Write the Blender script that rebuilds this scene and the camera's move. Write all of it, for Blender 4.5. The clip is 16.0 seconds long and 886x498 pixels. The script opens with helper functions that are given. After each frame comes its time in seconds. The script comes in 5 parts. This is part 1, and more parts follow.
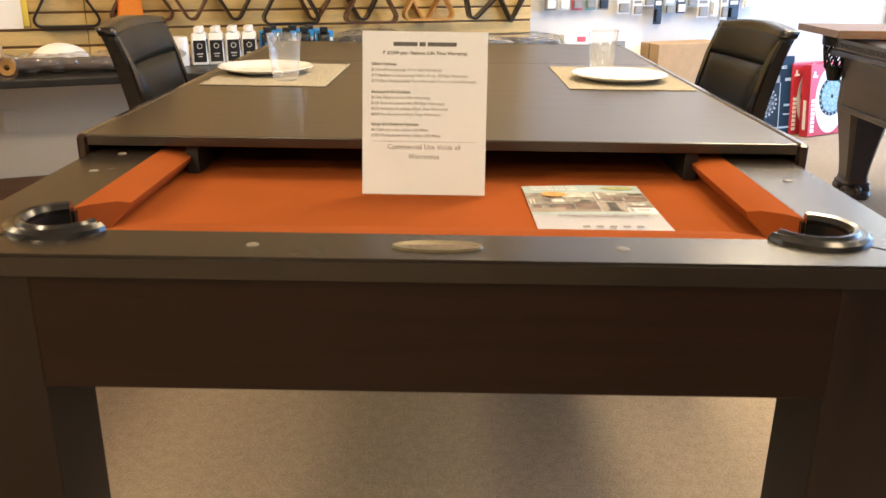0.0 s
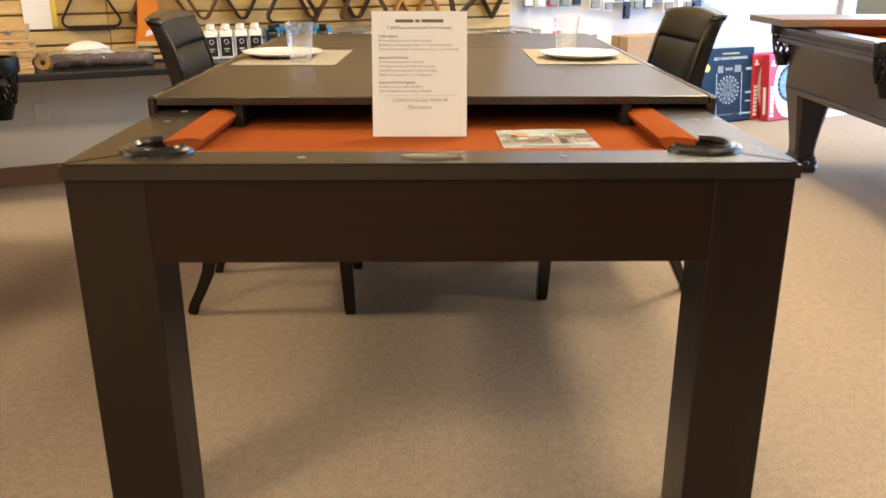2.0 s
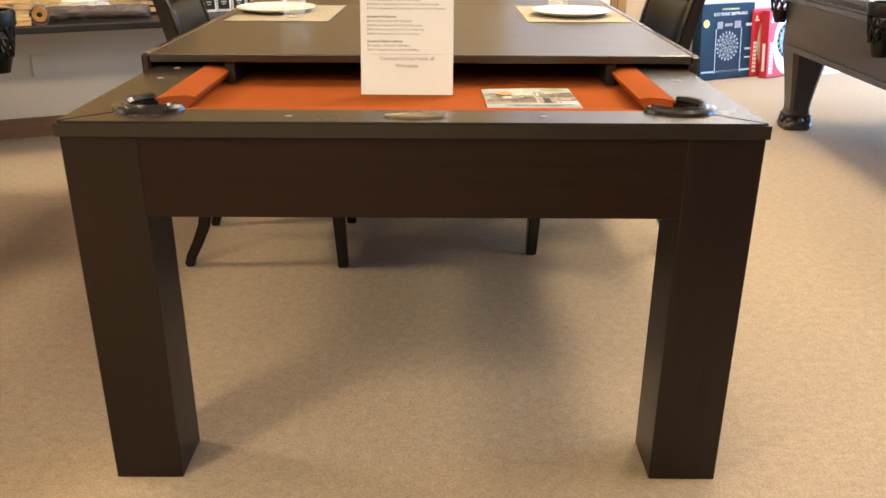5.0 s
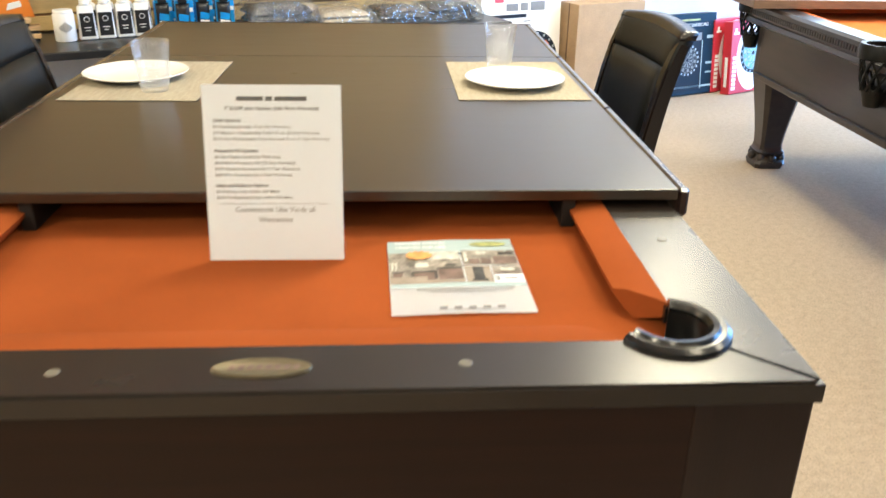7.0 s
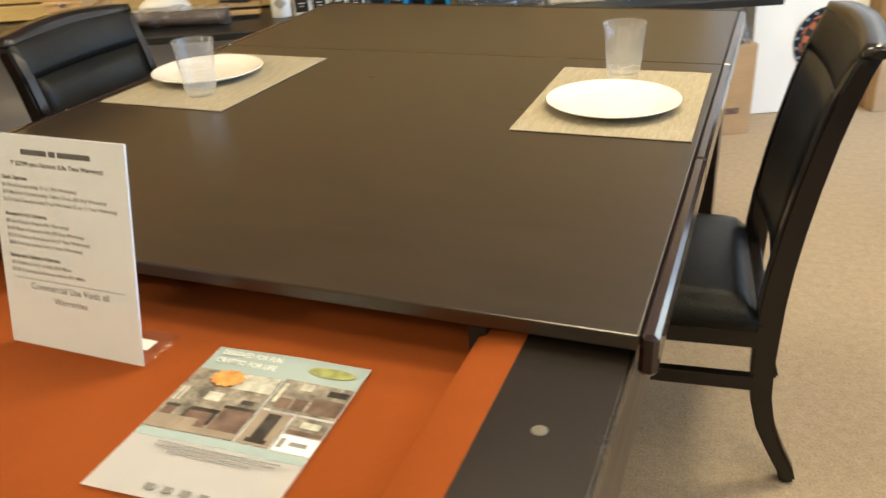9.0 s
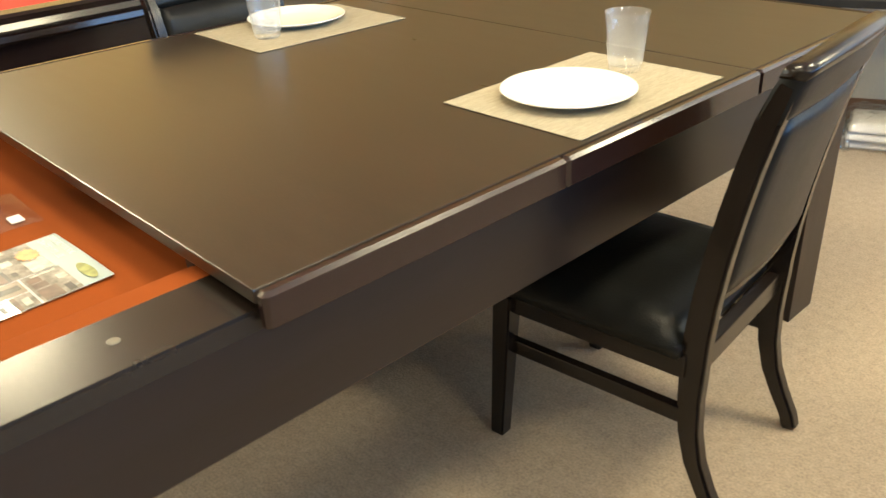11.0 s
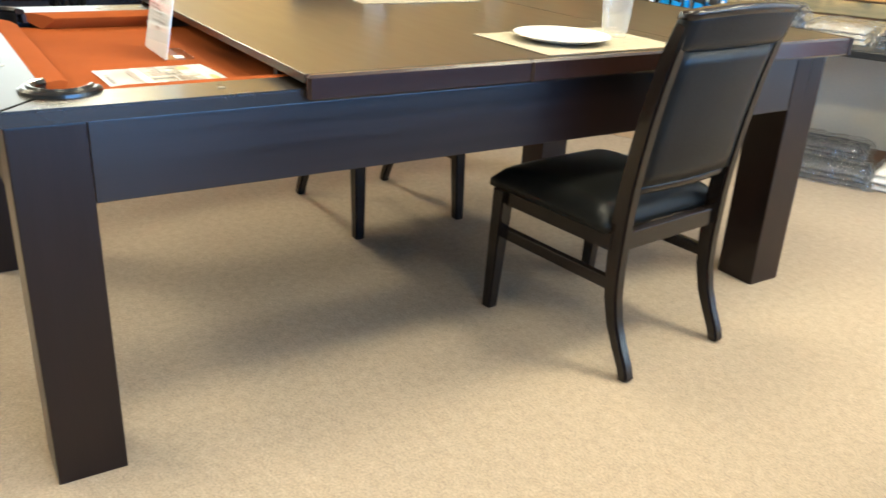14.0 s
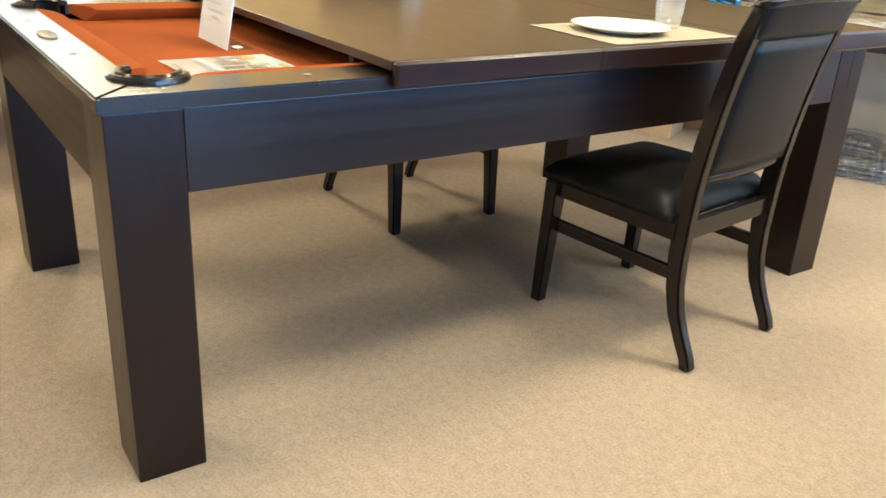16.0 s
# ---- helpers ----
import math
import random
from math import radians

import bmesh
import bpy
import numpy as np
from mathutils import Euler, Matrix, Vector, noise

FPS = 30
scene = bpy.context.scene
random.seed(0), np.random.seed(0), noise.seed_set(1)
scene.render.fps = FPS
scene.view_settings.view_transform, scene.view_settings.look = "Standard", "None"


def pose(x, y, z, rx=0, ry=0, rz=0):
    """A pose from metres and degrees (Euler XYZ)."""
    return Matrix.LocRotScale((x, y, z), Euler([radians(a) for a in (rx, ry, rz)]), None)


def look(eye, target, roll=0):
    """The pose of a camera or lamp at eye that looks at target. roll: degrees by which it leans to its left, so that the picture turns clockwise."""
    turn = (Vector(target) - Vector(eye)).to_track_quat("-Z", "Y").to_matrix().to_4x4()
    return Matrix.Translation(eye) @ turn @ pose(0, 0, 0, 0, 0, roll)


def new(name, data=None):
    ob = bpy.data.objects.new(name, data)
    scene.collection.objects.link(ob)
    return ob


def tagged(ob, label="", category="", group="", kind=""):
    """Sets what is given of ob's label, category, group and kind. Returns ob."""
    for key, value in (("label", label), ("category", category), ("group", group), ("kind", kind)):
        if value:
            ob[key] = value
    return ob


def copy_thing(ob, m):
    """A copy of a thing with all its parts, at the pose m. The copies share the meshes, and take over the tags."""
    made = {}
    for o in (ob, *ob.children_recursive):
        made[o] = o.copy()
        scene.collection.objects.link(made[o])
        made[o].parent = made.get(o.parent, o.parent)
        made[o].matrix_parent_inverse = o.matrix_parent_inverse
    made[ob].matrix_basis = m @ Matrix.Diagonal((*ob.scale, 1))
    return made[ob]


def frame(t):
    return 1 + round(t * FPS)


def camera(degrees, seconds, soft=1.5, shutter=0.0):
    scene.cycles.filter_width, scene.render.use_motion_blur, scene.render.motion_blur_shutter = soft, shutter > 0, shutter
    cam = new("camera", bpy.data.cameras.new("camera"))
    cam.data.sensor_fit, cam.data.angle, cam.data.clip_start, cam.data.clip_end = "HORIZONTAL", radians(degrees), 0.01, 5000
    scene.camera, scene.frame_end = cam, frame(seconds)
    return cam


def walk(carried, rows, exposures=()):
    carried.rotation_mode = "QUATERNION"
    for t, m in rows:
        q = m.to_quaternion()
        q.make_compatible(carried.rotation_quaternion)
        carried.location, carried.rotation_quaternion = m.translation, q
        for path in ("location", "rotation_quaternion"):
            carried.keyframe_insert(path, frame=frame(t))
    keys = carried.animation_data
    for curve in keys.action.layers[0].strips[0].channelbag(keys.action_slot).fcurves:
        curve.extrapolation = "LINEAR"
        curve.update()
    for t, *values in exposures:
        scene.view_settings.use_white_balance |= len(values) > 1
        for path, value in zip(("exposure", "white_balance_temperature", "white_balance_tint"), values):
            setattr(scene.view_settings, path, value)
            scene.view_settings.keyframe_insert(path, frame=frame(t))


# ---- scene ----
cam = camera(56.0, 16.0, shutter=0.5)

PATH = [
    (0, (0.019, -0.962, 1.151), (0.003, 0.925, 0.487), 0.7),
    (0.5, (0.026, -1.056, 1.139), (-0.003, 0.827, 0.467), 0.3),
    (1, (0.067, -1.19, 1.141), (0.031, 0.698, 0.484), 0.4),
    (1.5, (0.057, -1.298, 1.15), (0.02, 0.599, 0.518), -0.1),
    (2, (0.015, -1.44, 1.134), (0.024, 0.45, 0.482), -0.1),
    (2.5, (0.005, -1.538, 1.117), (0.043, 0.344, 0.443), -0.0),
    (3, (0.032, -1.618, 1.099), (0.06, 0.258, 0.405), -0.0),
    (3.5, (0.047, -1.687, 1.096), (0.055, 0.19, 0.404), 0.0),
    (3.7, (0.045, -1.691, 1.107), (0.048, 0.185, 0.413), 0.1),
    (6, (0.094, -1.177, 1.216), (0.111, 0.64, 0.382), 0.9),
    (6.2, (0.112, -1.103, 1.237), (0.134, 0.709, 0.392), 1.3),
    (6.5, (0.115, -0.973, 1.267), (0.162, 0.843, 0.431), 1.9),
    (7, (0.157, -0.793, 1.323), (0.278, 1.031, 0.512), 1.0),
    (7.5, (0.295, -0.645, 1.345), (0.285, 1.182, 0.531), -0.8),
    (8, (0.452, -0.521, 1.337), (0.089, 1.264, 0.51), -4.3),
    (8.2, (0.503, -0.456, 1.339), (0.111, 1.319, 0.505), -4.2),
    (10.3, (1.264, 0.015, 1.312), (0.044, 1.279, 0.357), -3.7),
    (10.5, (1.336, 0.041, 1.315), (0.087, 1.277, 0.36), -3.7),
    (10.6, (1.371, 0.064, 1.319), (0.11, 1.283, 0.359), -3.5),
    (11, (1.461, 0.156, 1.328), (0.152, 1.348, 0.397), -2.9),
    (11.5, (1.67, 0.169, 1.336), (0.274, 1.276, 0.427), -1.4),
    (12, (1.806, 0.087, 1.347), (0.305, 1.128, 0.534), -0.7),
    (12.5, (1.921, -0.048, 1.307), (0.363, 0.926, 0.516), 0.9),
    (13, (2.048, -0.088, 1.276), (0.456, 0.844, 0.503), 1.7),
    (13.5, (2.21, -0.081, 1.222), (0.614, 0.832, 0.435), 2.2),
    (14, (2.246, -0.107, 1.183), (0.708, 0.901, 0.396), 3.1),
    (14.5, (2.204, -0.171, 1.166), (0.75, 0.963, 0.391), 2.9),
    (15, (2.158, -0.231, 1.153), (0.708, 0.905, 0.375), 2.1),
    (15.5, (2.118, -0.28, 1.15), (0.649, 0.832, 0.374), 2.4),
    (16, (2.113, -0.304, 1.137), (0.61, 0.763, 0.36), 3.4),
]
EXPOSURES = [(0.0, -0.10, 7400, 10), (3.0, -0.10, 7300, 11), (3.7, -0.10, 7300, 11), (5.8, 0.24, 6900, 8), (6.5, 0.30, 6300, 3), (7.0, 0.10, 6100, 3), (7.5, -0.18, 6400, 3), (8.2, -0.36, 6900, 2), (10.3, -0.26, 6900, 1), (11.0, -0.02, 6700, -1), (11.6, 0.28, 6400, -3), (12.5, 0.38, 6200, -3), (14.2, 0.34, 6000, -1), (16.0, 0.20, 6250, 2)]
walk(cam, [(t, look(eye, target, roll)) for t, eye, target, roll in PATH], EXPOSURES)


# ---- world, sun and lamps ----
world = bpy.data.worlds.new("sky")
scene.world = world
world.use_nodes = True
wnt = world.node_tree
sky = wnt.nodes.new("ShaderNodeTexSky")
sky.sky_type, sky.sun_disc = "NISHITA", False
sky.sun_elevation, sky.sun_rotation = radians(45), radians(200)
wnt.links.new(sky.outputs[0], wnt.nodes["Background"].inputs[0])
wnt.nodes["Background"].inputs[1].default_value = 0.12

LAMP_COLOR = (1.0, 0.84, 0.60)
WINDOW_W = 690.0
WINDOW_COLOR = (0.22, 0.47, 1.0)
CEIL = 2.75


def area(name, m, sx, sy, watts, color):
    d = bpy.data.lights.new(name, "AREA")
    d.shape, d.size, d.size_y, d.energy, d.color = "RECTANGLE", sx, sy, watts, color
    o = new(name, d)
    o.matrix_basis = m
    return o


# Out of view; (0.45, 1.25) and the y -3.8 pair are added fill
LAMP_SPOTS = [(-3.4, 1.0, 108), (-1.9, -1.6, 76), (0.1, -2.1, 18), (2.6, -2.0, 8), (0.45, 1.25, 32), (3.0, 0.75, 24), (1.45, 0.0, 25), (1.5, 2.35, 58), (3.3, 3.75, 44), (1.95, 3.95, 30), (-1.3, -3.8, 48), (1.5, -3.8, 40)]
for lx, ly, watts in LAMP_SPOTS:
    area("ceiling_lamp", pose(lx, ly, CEIL - 0.05), 0.50, 0.50, watts, LAMP_COLOR)
# daylight through the shop windows in the east, north-east and west walls
area("window_daylight", pose(6.62, 3.4, 1.35, 0, 90, 0), 2.4, 6.0, WINDOW_W, WINDOW_COLOR)
TH = math.degrees(math.atan(0.455))
WALL = pose(-2.1, 2.97, 0, 0, 0, TH)
area("window_daylight_north", WALL @ pose(7.65, 0.06, 1.4, -90, 0, 0), 3.3, 2.3, 135.0, (0.80, 0.90, 1.0))
area("window_daylight_west", pose(-5.55, 0.0, 1.75, 0, -90, 0), 1.6, 2.7, 36.0, (1.0, 0.95, 0.85))




# ---- materials ----
def mat(name, color, rough=0.5, metal=0.0, noise_scale=None, amount=0.12, bump=0.0, bump_scale=None, stretch=(1, 1, 1),
        coat=0.0, spec=0.5, trans=0.0, alpha=1.0, ior=1.45, fine=None, color2=None, rough_var=0.0, rand=0.0, sheen=0.0, fine_amount=None):
    m = bpy.data.materials.new(name)
    m.use_nodes = True
    nt = m.node_tree
    b = nt.nodes["Principled BSDF"]
    I = b.inputs
    I["Base Color"].default_value = (*color, 1)
    I["Roughness"].default_value, I["Metallic"].default_value = rough, metal
    I["Coat Weight"].default_value, I["Specular IOR Level"].default_value = coat, spec
    I["Coat Roughness"].default_value = 0.12
    I["Transmission Weight"].default_value, I["Alpha"].default_value, I["IOR"].default_value = trans, alpha, ior
    if sheen:
        I["Sheen Weight"].default_value = sheen
    tc = nt.nodes.new("ShaderNodeTexCoord")
    mp = nt.nodes.new("ShaderNodeMapping")
    mp.inputs["Scale"].default_value = stretch
    nt.links.new(tc.outputs["Object"], mp.inputs[0])

    def tex(scale, detail=4):
        n = nt.nodes.new("ShaderNodeTexNoise")
        n.inputs["Scale"].default_value, n.inputs["Detail"].default_value = scale, detail
        nt.links.new(mp.outputs[0], n.inputs["Vector"])
        return n
    if noise_scale:
        n = tex(noise_scale)
        ramp = nt.nodes.new("ShaderNodeValToRGB")
        lo = [c * (1 - amount) for c in color]
        hi = [min(1, c * (1 + amount)) for c in (color2 or color)]
        ramp.color_ramp.elements[0].position, ramp.color_ramp.elements[1].position = 0.32, 0.68
        ramp.color_ramp.elements[0].color, ramp.color_ramp.elements[1].color = (*lo, 1), (*hi, 1)
        nt.links.new(n.outputs["Fac"], ramp.inputs[0])
        out = ramp.outputs[0]
        if fine:
            n2 = tex(fine, 2)
            mr = nt.nodes.new("ShaderNodeMapRange")
            mr.inputs["From Min"].default_value, mr.inputs["From Max"].default_value = 0.3, 0.7
            mr.inputs["To Min"].default_value, mr.inputs["To Max"].default_value = 1 - (fine_amount or amount), 1 + (fine_amount or amount)
            nt.links.new(n2.outputs["Fac"], mr.inputs["Value"])
            mul = nt.nodes.new("ShaderNodeMix")
            mul.data_type, mul.blend_type = "RGBA", "MULTIPLY"
            mul.inputs["Factor"].default_value = 1
            nt.links.new(out, mul.inputs[6])
            nt.links.new(mr.outputs[0], mul.inputs[7])
            out = mul.outputs[2]
        if rand:
            oi = nt.nodes.new("ShaderNodeObjectInfo")
            mr2 = nt.nodes.new("ShaderNodeMapRange")
            mr2.inputs["To Min"].default_value, mr2.inputs["To Max"].default_value = 1 - rand, 1 + rand
            nt.links.new(oi.outputs["Random"], mr2.inputs["Value"])
            mul2 = nt.nodes.new("ShaderNodeMix")
            mul2.data_type, mul2.blend_type = "RGBA", "MULTIPLY"
            mul2.inputs["Factor"].default_value = 1
            nt.links.new(out, mul2.inputs[6])
            nt.links.new(mr2.outputs[0], mul2.inputs[7])
            out = mul2.outputs[2]
        nt.links.new(out, I["Base Color"])
        if rough_var:
            mr = nt.nodes.new("ShaderNodeMapRange")
            mr.inputs["To Min"].default_value, mr.inputs["To Max"].default_value = rough - rough_var, rough + rough_var
            nt.links.new(n.outputs["Fac"], mr.inputs["Value"])
            nt.links.new(mr.outputs[0], I["Roughness"])
    if bump:
        nb = tex(bump_scale or 60, 3)
        bp = nt.nodes.new("ShaderNodeBump")
        bp.inputs["Strength"].default_value, bp.inputs["Distance"].default_value = bump, 0.004
        nt.links.new(nb.outputs["Fac"], bp.inputs["Height"])
        nt.links.new(bp.outputs[0], I["Normal"])
    return m


M = {}
M["carpet"] = mat("carpet", (0.350, 0.279, 0.206), 0.95, noise_scale=38, amount=0.08, fine=150, fine_amount=0.16, bump=0.7, bump_scale=170, spec=0.1)
# One veneer in three tones: base colour carries how light falls per face
M["espresso"] = mat("espresso_veneer_dim", (0.0075, 0.0034, 0.0030), 0.30, noise_scale=6, amount=0.18, stretch=(1, 0.12, 6), fine=60, bump=0.05, bump_scale=90, rough_var=0.06, spec=0.75)
M["espresso_x"] = mat("espresso_veneer_cross_lit", (0.0130, 0.0047, 0.0027), 0.38, noise_scale=6, amount=0.16, stretch=(0.12, 1, 6), fine=60, bump=0.05, bump_scale=90, rough_var=0.06, spec=0.3)
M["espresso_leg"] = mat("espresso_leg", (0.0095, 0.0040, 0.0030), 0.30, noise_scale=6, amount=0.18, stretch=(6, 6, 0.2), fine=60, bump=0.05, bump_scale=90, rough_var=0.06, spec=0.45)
M["top"] = mat("dining_top_laminate", (0.027, 0.0178, 0.0108), 0.29, noise_scale=5, amount=0.18, stretch=(1, 6, 1), fine=70, rough_var=0.03, spec=0.85)
M["skirt"] = mat("espresso_edge", (0.020, 0.0082, 0.0058), 0.24, noise_scale=6, amount=0.12, stretch=(1, 0.12, 6), rough_var=0.03, coat=0.7)
M["rail"] = mat("rail_laminate", (0.0150, 0.0105, 0.0080), 0.27, noise_scale=6, amount=0.08, fine=80, rough_var=0.015, spec=0.7)
M["chair_brown"] = mat("walnut_apron", (0.075, 0.043, 0.022), 0.4, noise_scale=10, amount=0.3, stretch=(4, 0.5, 4), fine=70)
M["under"] = mat("dark_underside", (0.012, 0.010, 0.009), 0.6, noise_scale=8, amount=0.2)
M["cloth"] = mat("burnt_orange_cloth", (0.270, 0.066, 0.0165), 0.95, noise_scale=5, amount=0.07, fine=900, bump=0.15, bump_scale=900, spec=0.05)
M["cloth_red"] = mat("red_cloth", (0.62, 0.075, 0.06), 0.95, noise_scale=5, amount=0.05, fine=900, bump=0.15, bump_scale=900, spec=0.05)
M["cloth_rust"] = mat("rust_cloth", (0.62, 0.16, 0.04), 0.95, noise_scale=5, amount=0.05, fine=900, bump=0.15, bump_scale=900, spec=0.05)
M["pocket"] = mat("pocket_iron", (0.022, 0.021, 0.020), 0.26, metal=0.6, noise_scale=20, amount=0.2, coat=0.3)
M["pocket_dark"] = mat("pocket_liner", (0.008, 0.008, 0.008), 0.3, noise_scale=30, amount=0.2)
M["sight"] = mat("pearl_sight", (0.15, 0.135, 0.105), 0.3, noise_scale=40, amount=0.15)
M["brass"] = mat("brushed_brass", (0.19, 0.16, 0.10), 0.45, metal=0.7, noise_scale=60, amount=0.15)
M["leather"] = mat("black_leather", (0.0085, 0.0088, 0.0085), 0.36, noise_scale=18, amount=0.2, bump=0.22, bump_scale=210, rough_var=0.04, spec=0.24)
M["chair_wood"] = mat("dark_chair_wood", (0.010, 0.0068, 0.0058), 0.24, noise_scale=14, amount=0.25, stretch=(5, 5, 0.4), bump=0.04, bump_scale=90, coat=0.2, spec=0.4)
M["pool_wood"] = mat("dark_pool_wood", (0.022, 0.016, 0.014), 0.33, noise_scale=12, amount=0.25, stretch=(3, 0.4, 3), bump=0.06, bump_scale=80, coat=0.2)
M["pool_wood_black"] = mat("mahogany_pool_wood", (0.016, 0.009, 0.009), 0.24, noise_scale=12, amount=0.25, stretch=(3, 0.4, 3), bump=0.04, bump_scale=80, coat=0.4)
M["board"] = mat("brown_board", (0.16, 0.095, 0.055), 0.4, noise_scale=8, amount=0.2, stretch=(0.3, 4, 4), fine=60)
M["ceramic"] = mat("white_glazed_ceramic", (0.83, 0.81, 0.77), 0.12, noise_scale=6, amount=0.03, coat=0.3)
M["facet"] = mat("cut_glass_facets", (0.88, 0.90, 0.88), 0.2, alpha=0.25, spec=1.0)
M["mat"] = mat("woven_place_mat", (0.34, 0.297, 0.215), 0.85, noise_scale=160, amount=0.10, stretch=(1, 0.15, 1), fine=500, bump=0.5, bump_scale=420)
M["paper"] = mat("white_paper", (0.82, 0.82, 0.79), 0.5, noise_scale=4, amount=0.02)
M["sign_paper"] = mat("laser_paper", (0.78, 0.83, 0.88), 0.45, noise_scale=4, amount=0.02)
M["gloss_paper"] = mat("glossy_white_paper", (0.89, 0.92, 0.95), 0.25, noise_scale=4, amount=0.015, coat=0.7)
M["ink"] = mat("black_ink", (0.11, 0.11, 0.11), 0.6, noise_scale=40, amount=0.1)
M["ink_grey"] = mat("grey_ink", (0.24, 0.24, 0.24), 0.6, noise_scale=40, amount=0.1)
M["slat"] = mat("maple_slatwall", (0.60, 0.43, 0.185), 0.45, noise_scale=5, amount=0.12, stretch=(0.35, 3, 7), fine=70, rough_var=0.05, rand=0.06)
M["groove"] = mat("slat_groove", (0.20, 0.11, 0.045), 0.6, noise_scale=6, amount=0.15)
M["wall"] = mat("warm_white_paint", (0.64, 0.585, 0.47), 0.75, noise_scale=2.5, amount=0.03, fine=90, bump=0.06, bump_scale=260)
M["wall_white"] = mat("cool_white_paint", (0.62, 0.62, 0.605), 0.75, noise_scale=2.5, amount=0.03, fine=90, bump=0.06, bump_scale=260)
M["ceiling"] = mat("ceiling_tile", (0.72, 0.69, 0.62), 0.9, noise_scale=30, amount=0.06, bump=0.3, bump_scale=120)
M["basebd"] = mat("brown_baseboard", (0.20, 0.105, 0.055), 0.5, noise_scale=5, amount=0.15, stretch=(0.3, 3, 3))
M["ledge"] = mat("black_ledge_laminate", (0.018, 0.018, 0.019), 0.3, noise_scale=10, amount=0.2)
M["plastic_white"] = mat("white_plastic", (0.80, 0.79, 0.75), 0.35, noise_scale=8, amount=0.03)
M["plastic_black"] = mat("black_plastic", (0.015, 0.015, 0.016), 0.35, noise_scale=12, amount=0.15)
M["plastic_blue"] = mat("blue_print", (0.02, 0.27, 0.66), 0.35, noise_scale=20, amount=0.2)
M["orange_pack"] = mat("orange_packaging", (0.72, 0.22, 0.03), 0.4, noise_scale=10, amount=0.08)
M["pine"] = mat("pale_pine", (0.55, 0.36, 0.17), 0.55, noise_scale=8, amount=0.18, stretch=(0.4, 5, 5), fine=60, rand=0.1)
M["card"] = mat("cardboard", (0.43, 0.29, 0.16), 0.8, noise_scale=10, amount=0.07, fine=120)
M["red_box"] = mat("red_carton_print", (0.52, 0.03, 0.045), 0.4, noise_scale=6, amount=0.08)
M["blue_box"] = mat("dark_blue_carton_print", (0.006, 0.020, 0.036), 0.5, noise_scale=4, amount=0.35, spec=0.2)
M["navy"] = mat("navy_print", (0.012, 0.018, 0.028), 0.5, noise_scale=6, amount=0.2, spec=0.2)

def clear_sheet(name, ior, haze, rough, crumple=0.0, scale=30, tint=0.985, edge=0.7):
    """Thin clear plastic or glass wall: see-through, Fresnel gloss, a little milky haze, optional creases."""
    m = bpy.data.materials.new(name)
    m.use_nodes = True
    nt = m.node_tree
    nt.nodes.remove(nt.nodes["Principled BSDF"])
    mix, milk, tr, gl, df, fr = (nt.nodes.new(k) for k in ("ShaderNodeMixShader", "ShaderNodeMixShader", "ShaderNodeBsdfTransparent", "ShaderNodeBsdfGlossy", "ShaderNodeBsdfDiffuse", "ShaderNodeLayerWeight"))
    tr.inputs["Color"].default_value = (tint, tint, tint, 1)
    df.inputs["Color"].default_value = (0.85, 0.86, 0.87, 1)
    gl.inputs["Roughness"].default_value = rough
    fr.inputs["Blend"].default_value = 0.5
    steep, gain = nt.nodes.new("ShaderNodeMath"), nt.nodes.new("ShaderNodeMath")
    steep.operation, gain.operation = "POWER", "MULTIPLY_ADD"
    steep.inputs[1].default_value = 3.5
    gain.inputs[1].default_value, gain.inputs[2].default_value = edge, ((ior - 1) / (ior + 1)) ** 2
    nt.links.new(fr.outputs["Facing"], steep.inputs[0])
    nt.links.new(steep.outputs[0], gain.inputs[0])
    milk.inputs[0].default_value = haze
    if crumple:
        tc, n, ramp, bp = (nt.nodes.new(k) for k in ("ShaderNodeTexCoord", "ShaderNodeTexNoise", "ShaderNodeMapRange", "ShaderNodeBump"))
        n.noise_type = "RIDGED_MULTIFRACTAL"
        n.inputs["Scale"].default_value, n.inputs["Detail"].default_value = scale, 4
        nt.links.new(tc.outputs["Object"], n.inputs["Vector"])
        bp.inputs["Strength"].default_value, bp.inputs["Distance"].default_value = crumple, 0.016
        nt.links.new(n.outputs["Fac"], bp.inputs["Height"])
        nt.links.new(bp.outputs[0], gl.inputs["Normal"])
        nt.links.new(bp.outputs[0], fr.inputs["Normal"])
        # Whiter haze along the creases stands in for glints off the plastic
        ramp.inputs["From Min"].default_value, ramp.inputs["From Max"].default_value = 0.9, 1.8
        ramp.inputs["To Min"].default_value, ramp.inputs["To Max"].default_value = haze * 0.3, haze * 3.5
        nt.links.new(n.outputs["Fac"], ramp.inputs["Value"])
        nt.links.new(ramp.outputs[0], milk.inputs[0])
    nt.links.new(tr.outputs[0], milk.inputs[1])
    nt.links.new(df.outputs[0], milk.inputs[2])
    nt.links.new(gain.outputs[0], mix.inputs[0])
    nt.links.new(milk.outputs[0], mix.inputs[1])
    nt.links.new(gl.outputs[0], mix.inputs[2])
    nt.links.new(mix.outputs[0], nt.nodes["Material Output"].inputs[0])
    return m


M["grey_seg"] = mat("grey_print", (0.19, 0.185, 0.16), 0.5, noise_scale=14, amount=0.15)
M["pale_seg"] = mat("pale_grey_print", (0.34, 0.38, 0.39), 0.5, noise_scale=14, amount=0.1)

